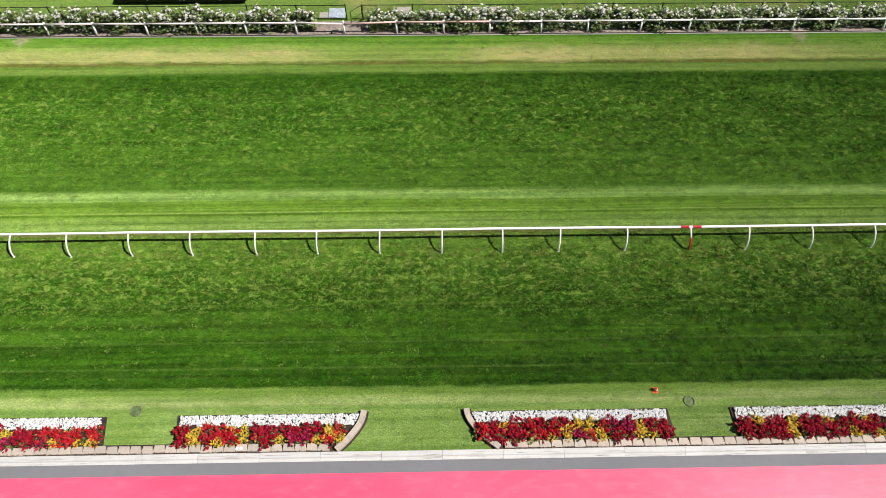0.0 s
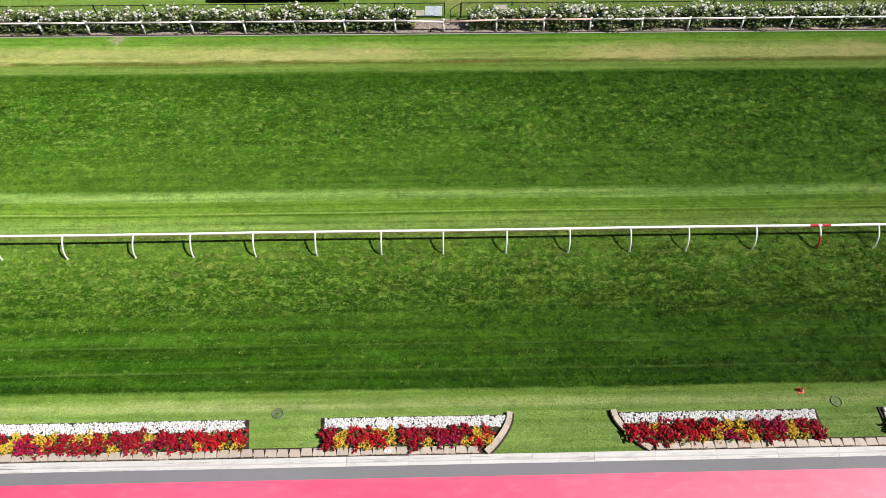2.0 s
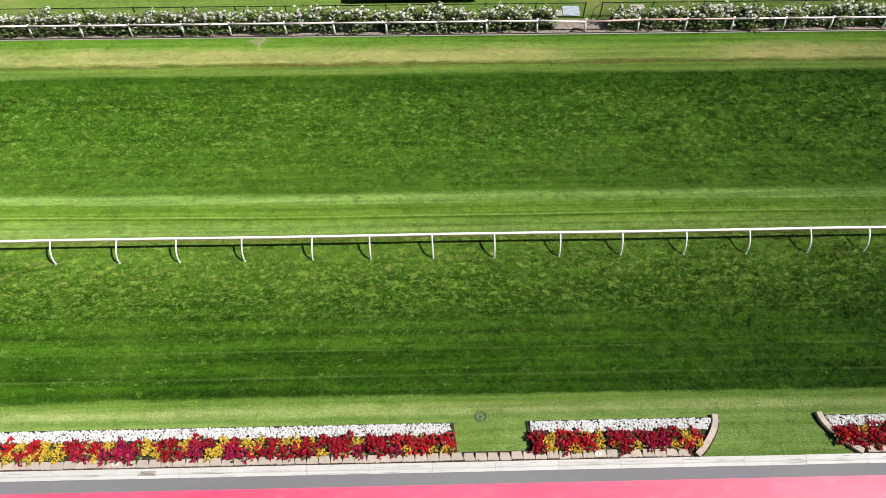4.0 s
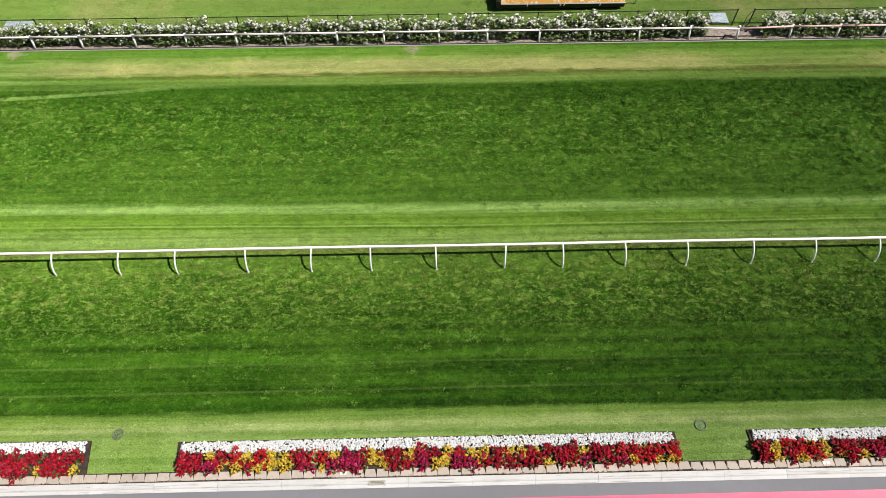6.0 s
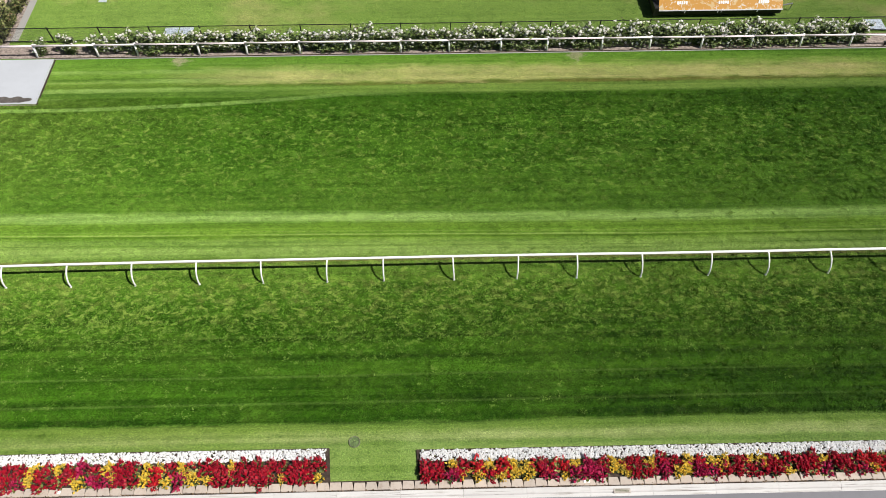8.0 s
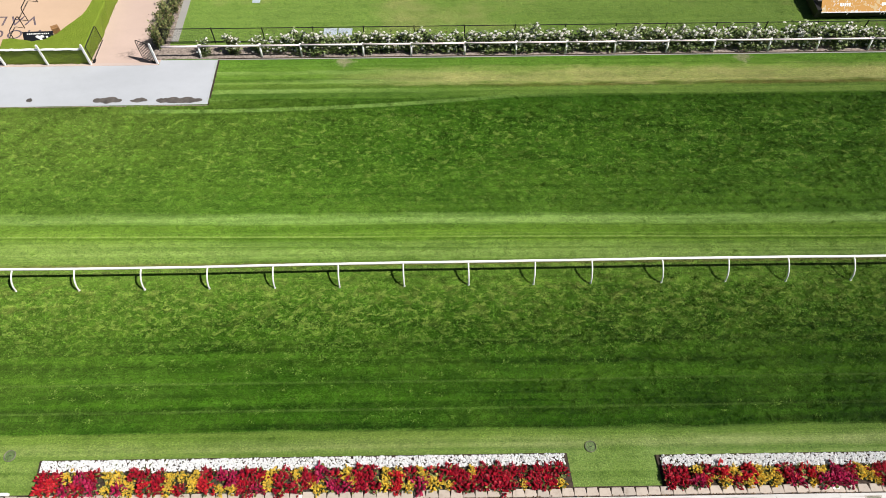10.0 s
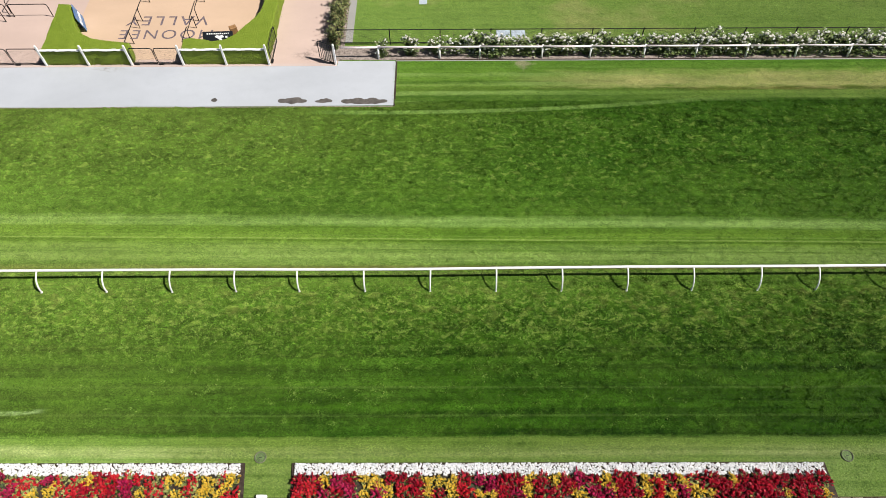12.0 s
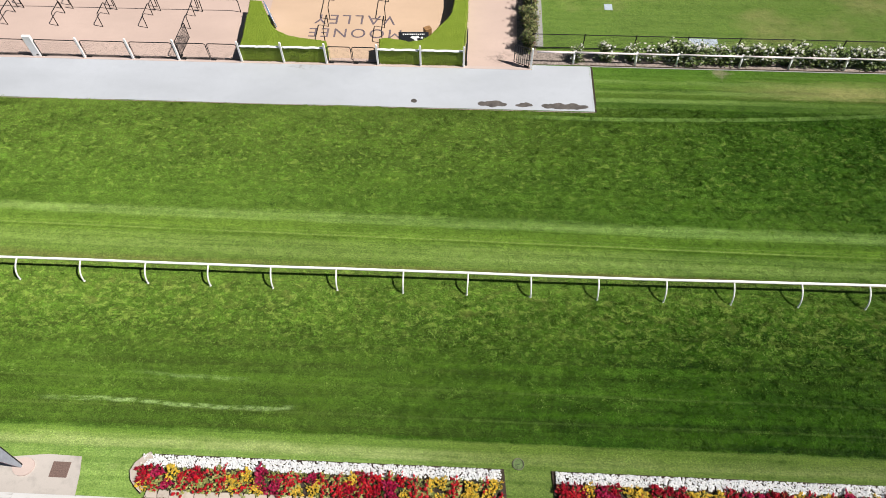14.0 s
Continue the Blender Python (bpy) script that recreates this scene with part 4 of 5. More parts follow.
bmesh.ops.create_cone(bm, segments=20, radius1=0.074, radius2=0.058, depth=0.06, cap_ends=False, matrix=Matrix.Translation((0, 0, 0.20)))
part("collar", bm, M["white"], cone)

bm = slab(bmesh.new(), [(-84, 5.64), (-76.32, 5.64), (-76.42, 6.5), (-76.56, 7.12), (-77.9, 7.16), (-79.5, 6.98), (-84, 6.9)], -0.04, 0.03)
single("post_plinth", bm, M["plinth"], "stained pale concrete plinth in the lawn", "plinth", kind="structure")
bm = bmesh.new()
pts = [(-78.68 + 0.42 * math.cos(t), 6.62 + 0.36 * math.sin(t)) for t in (2 * math.pi * i / 24 for i in range(24))]
single("footing", slab(bmesh.new(), pts, 0.0, 0.10), M["sill"], "round pinkish concrete footing of the post", "footing")
bm.free()
single("mat", box(bmesh.new(), -77.58, -76.88, 6.28, 6.88, 0.02, 0.055, 0.01), M["mat"], "brown ribbed mat lying on the plinth", "mat")
post = thing("winning_post", "tall grey tapered post standing on a footing", "post", at=pose(-78.78, 6.62, 0.1))
bm = bmesh.new()
lo = [bm.verts.new(p) for p in ((-0.05, -0.05, 0), (0.05, -0.05, 0), (0.05, 0.05, 0), (-0.05, 0.05, 0))]
mi = [bm.verts.new(p) for p in ((-0.06, -0.28, 2.2), (0.06, -0.28, 2.2), (0.06, 0.28, 2.2), (-0.06, 0.28, 2.2))]
hi = [bm.verts.new(p) for p in ((-0.06, -0.28, 6.0), (0.06, -0.28, 6.0), (0.06, 0.28, 6.0), (-0.06, 0.28, 6.0))]
for q, w in ((lo, mi), (mi, hi)):
    for j in range(4):
        bm.faces.new((q[j], q[(j + 1) % 4], w[(j + 1) % 4], w[j]))
bm.faces.new(lo[::-1])
bm.faces.new(hi)
part("blade", bm, M["pole"], post)
bm = tube(bmesh.new(), [(0, 0.05, 0), (0, 0.29, 2.2), (0, 0.29, 6.0)], 0.06, 6)
part("edge_tube", bm, M["black"], post)

# ---- running rail on curved posts ----
RAIL_Y, RAIL_Z, FOOT_Y = 15.75, 0.90, 15.02
FEET = [-96.8, -93.9, -90.95, -88.0, -85.1, -82.17, -79.17, -76.19, -73.29, -70.4, -67.45, -64.46, -61.57, -58.7, -55.72, -52.78, -49.8, -46.84, -43.9,
        -40.96, -38.0, -35.38, -32.14, -29.22, -26.45, -23.45, -20.3, -17.6, -14.7, -11.85, -8.82, -5.93, -2.98, -0.02, 2.88, 5.57, 8.76,
        11.83, 14.57, 17.68, 20.68, 23.6, 26.6, 29.5, 32.5]
rail = thing("running_rail", "white plastic racecourse rail on curved posts", "rail")
rng = random.Random(8)


def settled(x):
    """How far the rail has settled, 0 to 1: the far stretch leans lower and nearer its feet."""
    k = min(1.0, max(0.0, (-36 - x) / 22))
    return k * k * (3 - 2 * k)


def neck(dx, k=0.0):
    pts = []
    for i in range(11):
        t = i / 10
        y = (1 - t) ** 2 * 0 + 2 * t * (1 - t) * 0.03 + t * t * (RAIL_Y - 0.075 * k - FOOT_Y)
        z = 2 * t * (1 - t) * 0.68 + t * t * (RAIL_Z - 0.06 * k - 0.03)
        pts.append((dx * t, y, z))
    return pts



@functools.lru_cache(None)
def post_mesh(dx, k):
    bm = tube(bmesh.new(), neck(dx, k), 0.038, 8)
    tube(bm, [(0, 0, -0.03), (0, 0, 0.03)], 0.055, 8)
    return mesh_of("post", bm, M["white"], True)


for fx in FEET:
    if fx == 11.83:
        continue
    part("post", post_mesh(rng.choice((-0.03, 0.0, 0.04)), settled(fx)), None, rail, at=pose(fx, FOOT_Y + rng.uniform(-0.02, 0.02), 0, 0, 0, rng.uniform(-2, 2)))


def rail_piece(x0, x1, mat, name, label="", parent=None, grow=0.0):
    bm = bmesh.new()
    w, h = 0.056 + grow, 0.042 + grow
    prof = [(-w, -h * 0.4), (-w * 0.7, -h), (w * 0.7, -h), (w, -h * 0.4), (w, h * 0.5), (w * 0.75, h), (0.012, h * 0.9), (0, h * 0.75), (-0.012, h * 0.9), (-w * 0.75, h), (-w, h * 0.5)]
    rows = []
    n = 5
    for i in range(n):
        x = x0 + (x1 - x0) * i / (n - 1)
        sag = -0.012 * math.sin(math.pi * i / (n - 1))
        rows.append([bm.verts.new((x, RAIL_Y - 0.075 * settled(x) + y + 0.012 * math.sin(x * 0.37), RAIL_Z - 0.06 * settled(x) + z + sag)) for y, z in prof])
    m = len(prof)
    for a, b in zip(rows, rows[1:]):
        for j in range(m):
            bm.faces.new((a[j], a[(j + 1) % m], b[(j + 1) % m], b[j]))
    bm.faces.new(rows[0][::-1])
    bm.faces.new(rows[-1])
    return part(name, bm, mat, parent or rail, label)


for a, b in zip(FEET[0::2], FEET[2::2]):
    rail_piece(a, b - 0.006, M["white"], "rail_length")
marker = part("marker_post", tube(bmesh.new(), neck(0.0)[:7], 0.046, 8), M["red"], rail, "red lower half of a marker post", True, pose(11.83, FOOT_Y, 0))
part("marker_neck", tube(bmesh.new(), neck(0.0)[6:], 0.043, 8), M["white"], rail, "", True, pose(11.83, FOOT_Y, 0))
rail_piece(11.36, 11.74, M["red"], "red_sleeve", "red sleeve on the rail", grow=0.006)
rail_piece(11.93, 12.32, M["red"], "red_sleeve", "red sleeve on the rail", grow=0.006)

# ---- outside fence with its rose bed ----
FENCE_Y, FENCE_Z = 30.34, 0.79
FENCE_LEAN = 0.17
POSTS = [-55.89, -52.37, -50.06, -46.51, -43.75, -40.67, -37.69, -34.8, -31.96, -28.95, -26.25, -23.04, -20.22, -17.2, -14.25, -11.35,
         -8.4, -5.56, -2.46, 0.34, 3.08, 6.16, 8.95, 12.12, 15.01, 17.99, 21.29, 23.75, 26.8, 29.8, 32.7, 35.6]
fence = thing("outside_rail", "white round rail on round posts before roses", "fence")
rng = random.Random(14)
bm = tube(bmesh.new(), [(0, -0.006, -0.03), (0, FENCE_LEAN, FENCE_Z)], 0.06, 10)
tube(bm, [(0, FENCE_LEAN - 0.01, FENCE_Z - 0.05), (0, FENCE_LEAN + 0.04, FENCE_Z + 0.06)], 0.075, 8)
op = mesh_of("post", bm, M["white"], True)
for px in POSTS:
    part("post", op, None, fence, at=pose(px, FENCE_Y, rng.uniform(-0.03, 0.0), rng.uniform(-2, 2), rng.uniform(-2.5, 2.5)))
for i, (a, b) in enumerate(zip([-58.0] + POSTS, POSTS)):
    dz0, dz1 = rng.uniform(-0.015, 0.015), rng.uniform(-0.015, 0.015)
    if abs(a + 5.56) < 0.1 or abs(b + 5.56) < 0.1:
        dz0 = -0.12 if abs(a + 5.56) < 0.1 else 0.0
        dz1 = -0.12 if abs(b + 5.56) < 0.1 else 0.0
    bm = tube(bmesh.new(), [(a, FENCE_Y + FENCE_LEAN - 0.06, FENCE_Z + dz0), ((a + b) / 2, FENCE_Y + FENCE_LEAN - 0.06, FENCE_Z + (dz0 + dz1) / 2 - 0.01), (b - 0.004, FENCE_Y + FENCE_LEAN - 0.06, FENCE_Z + dz1)], 0.052, 8)
    part("rail_length", bm, M["salmon"] if -5.6 < a < 3.0 else M["pinkwhite"] if b < 12.5 else M["white"], fence, smooth=True)

bm = box(bmesh.new(), -58.2, 45, 30.27, 31.45, -0.05, 0.03)
single("rose_bed", bm, M["mulch"], "narrow bed of brown mulch behind the rail", "soil", kind="structure")
bm = box(bmesh.new(), -54.9, 45, 30.235, 30.27, -0.05, 0.06, 0.006)
bm2 = box(bmesh.new(), -54.9, 45, 30.165, 30.233, -0.05, 0.014)
single("mowing_strip", bm2, M["edgepath"], "thin pale concrete strip before the bed", "edging", kind="structure")
single("trim", bm, M["stem"], "dark timber edging strip of the rose bed", "edging", kind="structure")


def rose_bush(seed, name="rose_bush", label="bushy rose with white blooms in a mulch bed", blooming=1.0):
    rng = random.Random(100 + seed)
    ob = thing(name, label, "rose bush", "roses behind the rail" if blooming == 1 else "roses beside the path")
    bm = bmesh.new()
    tips = []
    for i in range(8):
        t, w = rng.uniform(0, 6.3), rng.uniform(0.25, 0.6)
        top = (w * math.cos(t) * 1.1, 0.10 + w * math.sin(t) * 0.6, rng.uniform(0.7, 1.25))
        tube(bm, [(0.05 * math.cos(t), 0.05 * math.sin(t), -0.02), (top[0] * 0.45, top[1] * 0.45, top[2] * 0.55), top], 0.013, 5)
        tips.append(top)
    tagged(part("branching_stem", bm, M["stem"], ob), kind="stuff")
    leaves, blooms = [], []
    for top in tips:
        for i in range(72 if blooming == 1 else 55):
            q = rng.uniform(0.1, 1.05)
            leaves.append((top[0] * q + rng.gauss(0, 0.16), top[1] * q + rng.gauss(0, 0.11), max(0.06, top[2] * q + rng.gauss(0, 0.12))))
        for i in range(int(rng.choice((1, 3, 4, 6)) * blooming)):
            blooms.append((top[0] * 1.05 + rng.gauss(0, 0.13), top[1] * 1.05 + rng.gauss(0, 0.11), top[2] + rng.uniform(-0.16, 0.16), rng.uniform(-0.7, 0.7), rng.uniform(-1.0, 0.3)))
    if blooming == 1:
        # low leaves and a few blooms that hang over the front of the bed
        lean = rng.uniform(-0.62, -0.3)
        for i in range(rng.choice((60, 130, 170))):
            leaves.append((rng.gauss(0.1, 0.25), rng.uniform(lean, 0.0), rng.uniform(0.05, 0.5)))
        for i in range(7):
            blooms.append((rng.uniform(-0.5, 0.5), rng.uniform(-0.38, -0.1), rng.uniform(0.2, 0.6), rng.uniform(-0.7, 0.7), -0.8))
    tagged(part("foliage", leaf_mesh("foliage", rng, leaves, 0.165, M["roseleaf"] if blooming == 1 else M["pathleaf"], 0.8), None, ob), kind="stuff")
    tagged(part("bloom_mass", blossom_mesh("bloom_mass", rng, blooms, 0.085, M["rosef"], 6, -0.35), None, ob), kind="stuff")
    return ob


bushes = [rose_bush(s) for s in range(7)]
used = set()
rng = random.Random(33)
spots = [(-55.75, 30.75, 0.75), (-54.1, 30.85, 0.9), (-52.5, 30.9, 0.9), (-51.35, 30.85, 0.95)]
x = -50.2
while x < 36:
    if not -7.75 < x < -4.3:
        spots.append((x, 30.84 + rng.uniform(-0.06, 0.08), rng.uniform(0.95, 1.15)))
    x += rng.uniform(0.72, 0.98)
for i, (x, y, s) in enumerate(spots):
    src = bushes[i % 7] if i < 7 else rng.choice(bushes)
    m = pose(x, y, 0.02, 0, 0, rng.uniform(-14, 14))
    ob = src if i < 7 else copy_thing(src, m)
    if i < 7:
        ob.matrix_basis = m
    ob.scale = (s * rng.uniform(0.95, 1.1), s * 0.85, s * rng.uniform(0.85, 1.0))
bm = box(bmesh.new(), -59.05, -57.95, 30.25, 60, -0.05, 0.02)
single("path_bed", bm, M["mulch"], "mulch bed along the gravel path", "soil", kind="structure")
climbers = [rose_bush(40 + s, "path_rose", "tall leafy rose beside the gravel path", 0.12) for s in range(3)]
y, i = 31.3, 0
while y < 38:
    m = pose(-58.34 + rng.uniform(-0.12, 0.12), y, 0.02, 0, 0, rng.uniform(0, 360))
    ob = climbers[i] if i < 3 else copy_thing(rng.choice(climbers), m)
    ob.matrix_basis = m
    ob.scale = (rng.uniform(0.55, 0.85), rng.uniform(0.7, 1.0), rng.uniform(0.7, 1.15))
    y += rng.uniform(0.3, 0.45)
    i += 1


def bars(bm, x0, x1, z0, z1, step, r=0.004, y=0.0):
    """A row of thin upright wires."""
    n = int((x1 - x0) / step)
    for i in range(1, n):
        x = x0 + (x1 - x0) * i / n
        box(bm, x - r, x + r, y - r, y + r, z0, z1)
    return bm


# ---- black fence behind the roses ----
def black_fence(x0, x1, y, count):
    ob = thing("garden_fence", "low black metal fence behind the roses", "fence", "black fences")
    step = (x1 - x0) / count
    pm = mesh_of("fence_post", box(bmesh.new(), -0.03, 0.03, -0.03, 0.03, 0, 1.12, 0.006), M["black"])
    rm = mesh_of("top_rail", tube(bmesh.new(), [(0, 0, 1.06), (step, 0, 1.06)], 0.024, 6), M["black"])
    lm = mesh_of("bottom_rail", tube(bmesh.new(), [(0, 0, 0.12), (step, 0, 0.12)], 0.02, 6), M["black"])
    im = mesh_of("mesh_infill", bars(bmesh.new(), 0.03, step - 0.03, 0.13, 1.05, 0.055, 0.003), M["mesh"])
    for i in range(count):
        tagged(part("mesh_infill", im, None, ob, "fine dark wire mesh", at=pose(x0 + i * step, y, 0)), kind="stuff")
    for i in range(count + 1):
        part("fence_post", pm, None, ob, at=pose(x0 + i * step, y, 0))
        if i < count:
            for nm, me in (("top_rail", rm), ("bottom_rail", lm)):
                part(nm, me, None, ob, at=pose(x0 + i * step, y, 0))
    return ob


black_fence(-58.2, -5.5, 31.62, 18)
black_fence(-4.5, 37.5, 31.62, 14)
side = black_fence(0.0, 12.0, 0.0, 4)
side.matrix_basis = pose(-58.25, 31.6, 0, 0, 0, 90)


def gate_leaf():
    ob = thing("fence_gate", "black metal fence gate standing open", "gate", at=pose(-4.52, 31.55, 0, 0, 0, 222))
    part("frame", tube(bmesh.new(), rounded((0.03, 0, 0.1), (0.86, 0, 0.1), 1.02, 0.06), 0.022, 6, closed=True), M["black"], ob, smooth=True)
    part("brace", tube(bmesh.new(), [(0.05, 0, 0.55), (0.84, 0, 0.55)], 0.014, 6), M["black"], ob)


gate_leaf()

# ---- posts, gates and hedges along the crossing ----
def gate_post(x, y=29.92, h=1.42, w=0.11):
    bm = box(bmesh.new(), x - w / 2, x + w / 2, y - 0.05, y + 0.05, -0.02, h, 0.012)
    tube(bm, [(x, y, h - 0.01), (x, y, h + 0.03)], w * 0.42, 8)
    return single("gate_post", bm, M["white"], "white painted square gate post", "post", "gate posts")


for gx in (-58.32, -62.14, -64.6, -67.06, -70.02, -72.5, -74.95, -78.64, -81.36, -84.22, -89.9, -92.7, -95.5):
    gate_post(gx)
wide = thing("pedestal", "white painted box pedestal with a dark slot", "pedestal", at=pose(-87.05, 29.98, 0))
part("body", box(bmesh.new(), -0.24, 0.24, -0.09, 0.09, 0, 1.45, 0.02), M["white"], wide)
part("slot", box(bmesh.new(), 0.02, 0.14, -0.099, -0.088, 0.12, 0.2), M["black"], wide, "dark slot")


def gate(width, m, label="black tubular gate panel with fine mesh", h=1.08, step=0.05, wire=0.002):
    ob = thing("gate", label, "gate", "black gates", at=m)
    pts = rounded((0.03, 0, 0.10), (width - 0.03, 0, 0.10), h, 0.14)
    part("frame", tube(bmesh.new(), pts, 0.027, 6, closed=True), M["black"], ob, smooth=True)
    tagged(part("mesh_infill", bars(bmesh.new(), 0.05, width - 0.05, 0.12, h, step, wire), M["mesh"], ob, "fine dark wire mesh"), kind="stuff")
    for hz in (0.3, 0.85):
        part("hinge", tube(bmesh.new(), [(-0.03, 0, hz), (0.03, 0, hz)], 0.02, 6), M["black"], ob)
    bm = box(bmesh.new(), 0.02, 0.3, -0.06, 0.06, 0.02, 0.10, 0.01)
    part("foot", bm, M["black"], ob)
    return ob


for x0, w in ((-69.92, 1.40), (-68.5, 1.38), (-78.54, 1.74), (-76.78, 1.75), (-81.26, 2.52), (-84.12, 2.66), (-86.8, 2.5), (-89.8, 2.5)):
    gate(w, pose(x0, 29.98, 0))
gate(1.75, pose(-78.6, 30.05, 0, 0, 0, 87), "black mesh gate standing open", 1.08, 0.045, 0.005)
gate(0.98, pose(-58.42, 29.95, 0, 0, 0, 153), "black barred gate standing open by the path", 1.25, 0.12, 0.013)
gate(1.9, pose(-62.0, 30.0, 0, 0, 0, 89), "black tubular gate standing open beside the hedge")


def hedge(name_label, outline, h, seed):
    """A clipped hedge: a swelling body and a skin of small leaves."""
    rng = random.Random(seed)
    ob = thing("hedge", name_label, "hedge", "clipped hedges")
    fine = []
    n = len(outline)
    for i in range(n):
        a, b = Vector(outline[i]), Vector(outline[(i + 1) % n])
        k = max(1, int((b - a).length / 0.18))
        fine += [a + (b - a) * j / k for j in range(k)]
    bm = bmesh.new()
    m = len(fine)
    cen = sum(fine, Vector((0, 0))) / m
    rows = []
    for z, inset in ((-0.02, 0.05), (0.2, 0.0), (0.5, 0.0), (0.8, 0.0), (h - 0.06, 0.02), (h, 0.08)):
        row = []
        for i, p in enumerate(fine):
            d = (fine[(i + 1) % m] - fine[i - 1]).normalized()
            nrm = Vector((-d.y, d.x))
            q = p + nrm * (inset + 0.05 * noise.noise((p.x * 2.2, p.y * 2.2, z * 2.5 + seed)))
            row.append(bm.verts.new((q.x, q.y, z + (0.03 * noise.noise((p.x * 1.3, p.y * 1.3, seed)) if z > 0.9 else 0))))
        rows.append(row)
    for a, b in zip(rows, rows[1:]):
        for j in range(m):
            bm.faces.new((a[j], a[(j + 1) % m], b[(j + 1) % m], b[j]))
    cap = bm.faces.new(rows[-1])
    bmesh.ops.triangulate(bm, faces=[cap])
    part("body", bm, M["hedge"], ob)
    poly = [(p.x, p.y) for p in fine]

    def inside(x, y):
        c = False
        for (ax, ay), (bx, by) in zip(poly, poly[1:] + poly[:1]):
            if (ay > y) != (by > y) and x < (bx - ax) * (y - ay) / (by - ay) + ax:
                c = not c
        return c

    lx, hx = min(p[0] for p in poly), max(p[0] for p in poly)
    ly, hy = min(p[1] for p in poly), max(p[1] for p in poly)
    spots = []
    while len(spots) < 1500:
        x, y = rng.uniform(lx, hx), rng.uniform(ly, hy)
        if inside(x - 0.06, y - 0.06) and inside(x + 0.06, y + 0.06):
            spots.append((x, y, h + rng.uniform(-0.015, 0.012)))
    for i in range(2600):
        p = rng.choice(fine)
        spots.append((p.x + rng.uniform(-0.08, 0.08), p.y + rng.uniform(-0.03, 0.02), rng.uniform(0.02, h - 0.08)))
    tagged(part("foliage", leaf_mesh("foliage", rng, spots, 0.04, M["hedgeleaf"], 0.25), None, ob), kind="stuff")
    return ob


HEDGE_H = 1.05
hedge("clipped green hedge with a swept inner edge", [(-66.95, 29.95), (-62.2, 29.95), (-62.05, 32.0), (-62.0, 38), (-62.9, 38), (-62.85, 34.6), (-62.97, 33.5),
      (-63.2, 32.85), (-63.65, 32.2), (-64.15, 31.4), (-64.6, 30.95), (-65.3, 30.8), (-65.8, 30.98), (-66.6, 31.08), (-67.05, 30.95)], HEDGE_H, 1)
hedge("clipped green hedge widening to a square end", [(-74.9, 29.95), (-70.1, 29.95), (-69.9, 30.2), (-70.0, 30.68), (-71.15, 30.86), (-72.3, 31.1), (-73.05, 31.55), (-73.5, 32.15),
      (-74.0, 33.2), (-74.4, 34.1), (-75.15, 34.15), (-75.05, 32.9)], HEDGE_H, 2)
for a, b in ((-67.0, -64.66), (-64.54, -62.2), (-74.88, -72.56), (-72.44, -70.08)):
    rng = random.Random(int(-a * 10))
    bm = bmesh.new()
    pts = [(a + (b - a) * i / 14, 29.99 + rng.uniform(-0.02, 0.02), 1.07 + rng.uniform(-0.012, 0.012)) for i in range(15)]
    tube(bm, pts, 0.088, 8, 0.45)
    single("hedge_rail", bm, M["white"], "white painted rail sunk in the hedge top", "rail", "rails in the hedges", smooth=True)


# ---- yard furniture ----
def banner_sign():
    ob = thing("banner_sign", "black banner with white print leaning on the hedge", "sign", at=pose(-65.05, 30.98, 0.72, -38, 0, 2))
    part("panel", box(bmesh.new(), -0.86, 0.86, -0.015, 0.015, 0, 0.62, 0.004), M["navy"], ob)
    rng = random.Random(2)
    bm = bmesh.new()
    x = -0.62
    while x < 0.6:
        w = rng.uniform(0.05, 0.09)
        box(bm, x, x + w, -0.021, -0.0155, 0.46, 0.53)
        x += w + 0.035
    part("lettering_bar", bm, M["white"], ob)
    bm = bmesh.new()
    pts = [(-0.25, 0.33), (-0.05, 0.22), (0.05, 0.10), (0.18, 0.16), (0.12, 0.26), (0.3, 0.3), (0.22, 0.42), (0.02, 0.38), (-0.1, 0.42)]
    lo = [bm.verts.new((x + 0.05, -0.0205, z)) for x, z in pts]
    hi = [bm.verts.new((x + 0.05, -0.0155, z)) for x, z in pts]
    bm.faces.new(lo)
    for i in range(len(pts)):
        bm.faces.new((lo[i], lo[(i + 1) % len(pts)], hi[(i + 1) % len(pts)], hi[i]))
    box(bm, 0.42, 0.54, -0.021, -0.0155, 0.26, 0.36)
    part("emblem", bm, M["white"], ob, "white emblem shapes")


banner_sign()
single("timber_stand", box(bmesh.new(), -0.2, 0.2, -0.16, 0.16, 0, 1.12, 0.015), M["timber"], "orange-brown timber stand against the hedge", "stand", at=pose(-64.3, 31.85, 0.012, 0, 0, 30))
bs = thing("blue_sign", "narrow blue sign board against the hedge", "sign", at=pose(-73.72, 33.45, 0.02, 13, 0, -64))
part("panel", box(bmesh.new(), -0.7, 0.7, -0.02, 0.02, 0.1, 1.12, 0.006), M["blue"], bs)
bm = bmesh.new()
for i, (x, w) in enumerate(((-0.6, 0.35), (-0.15, 0.3), (0.3, 0.4))):
    box(bm, x, x + w, 0.0205, 0.026, 0.45, 0.7)
part("lettering_bar", bm, M["white"], bs)


def hoop(a, b, h=0.92, label="black tubular hoop barrier on gravel"):
    c = (Vector(a) + Vector(b)) / 2
    bm = tube(bmesh.new(), rounded((a[0] - c.x, a[1] - c.y, -0.02), (b[0] - c.x, b[1] - c.y, -0.02), h, 0.13), 0.028, 6)
    return single("hoop_barrier", bm, M["black"], label, "barrier", "hoop barriers", smooth=True, at=pose(c.x, c.y, 0))


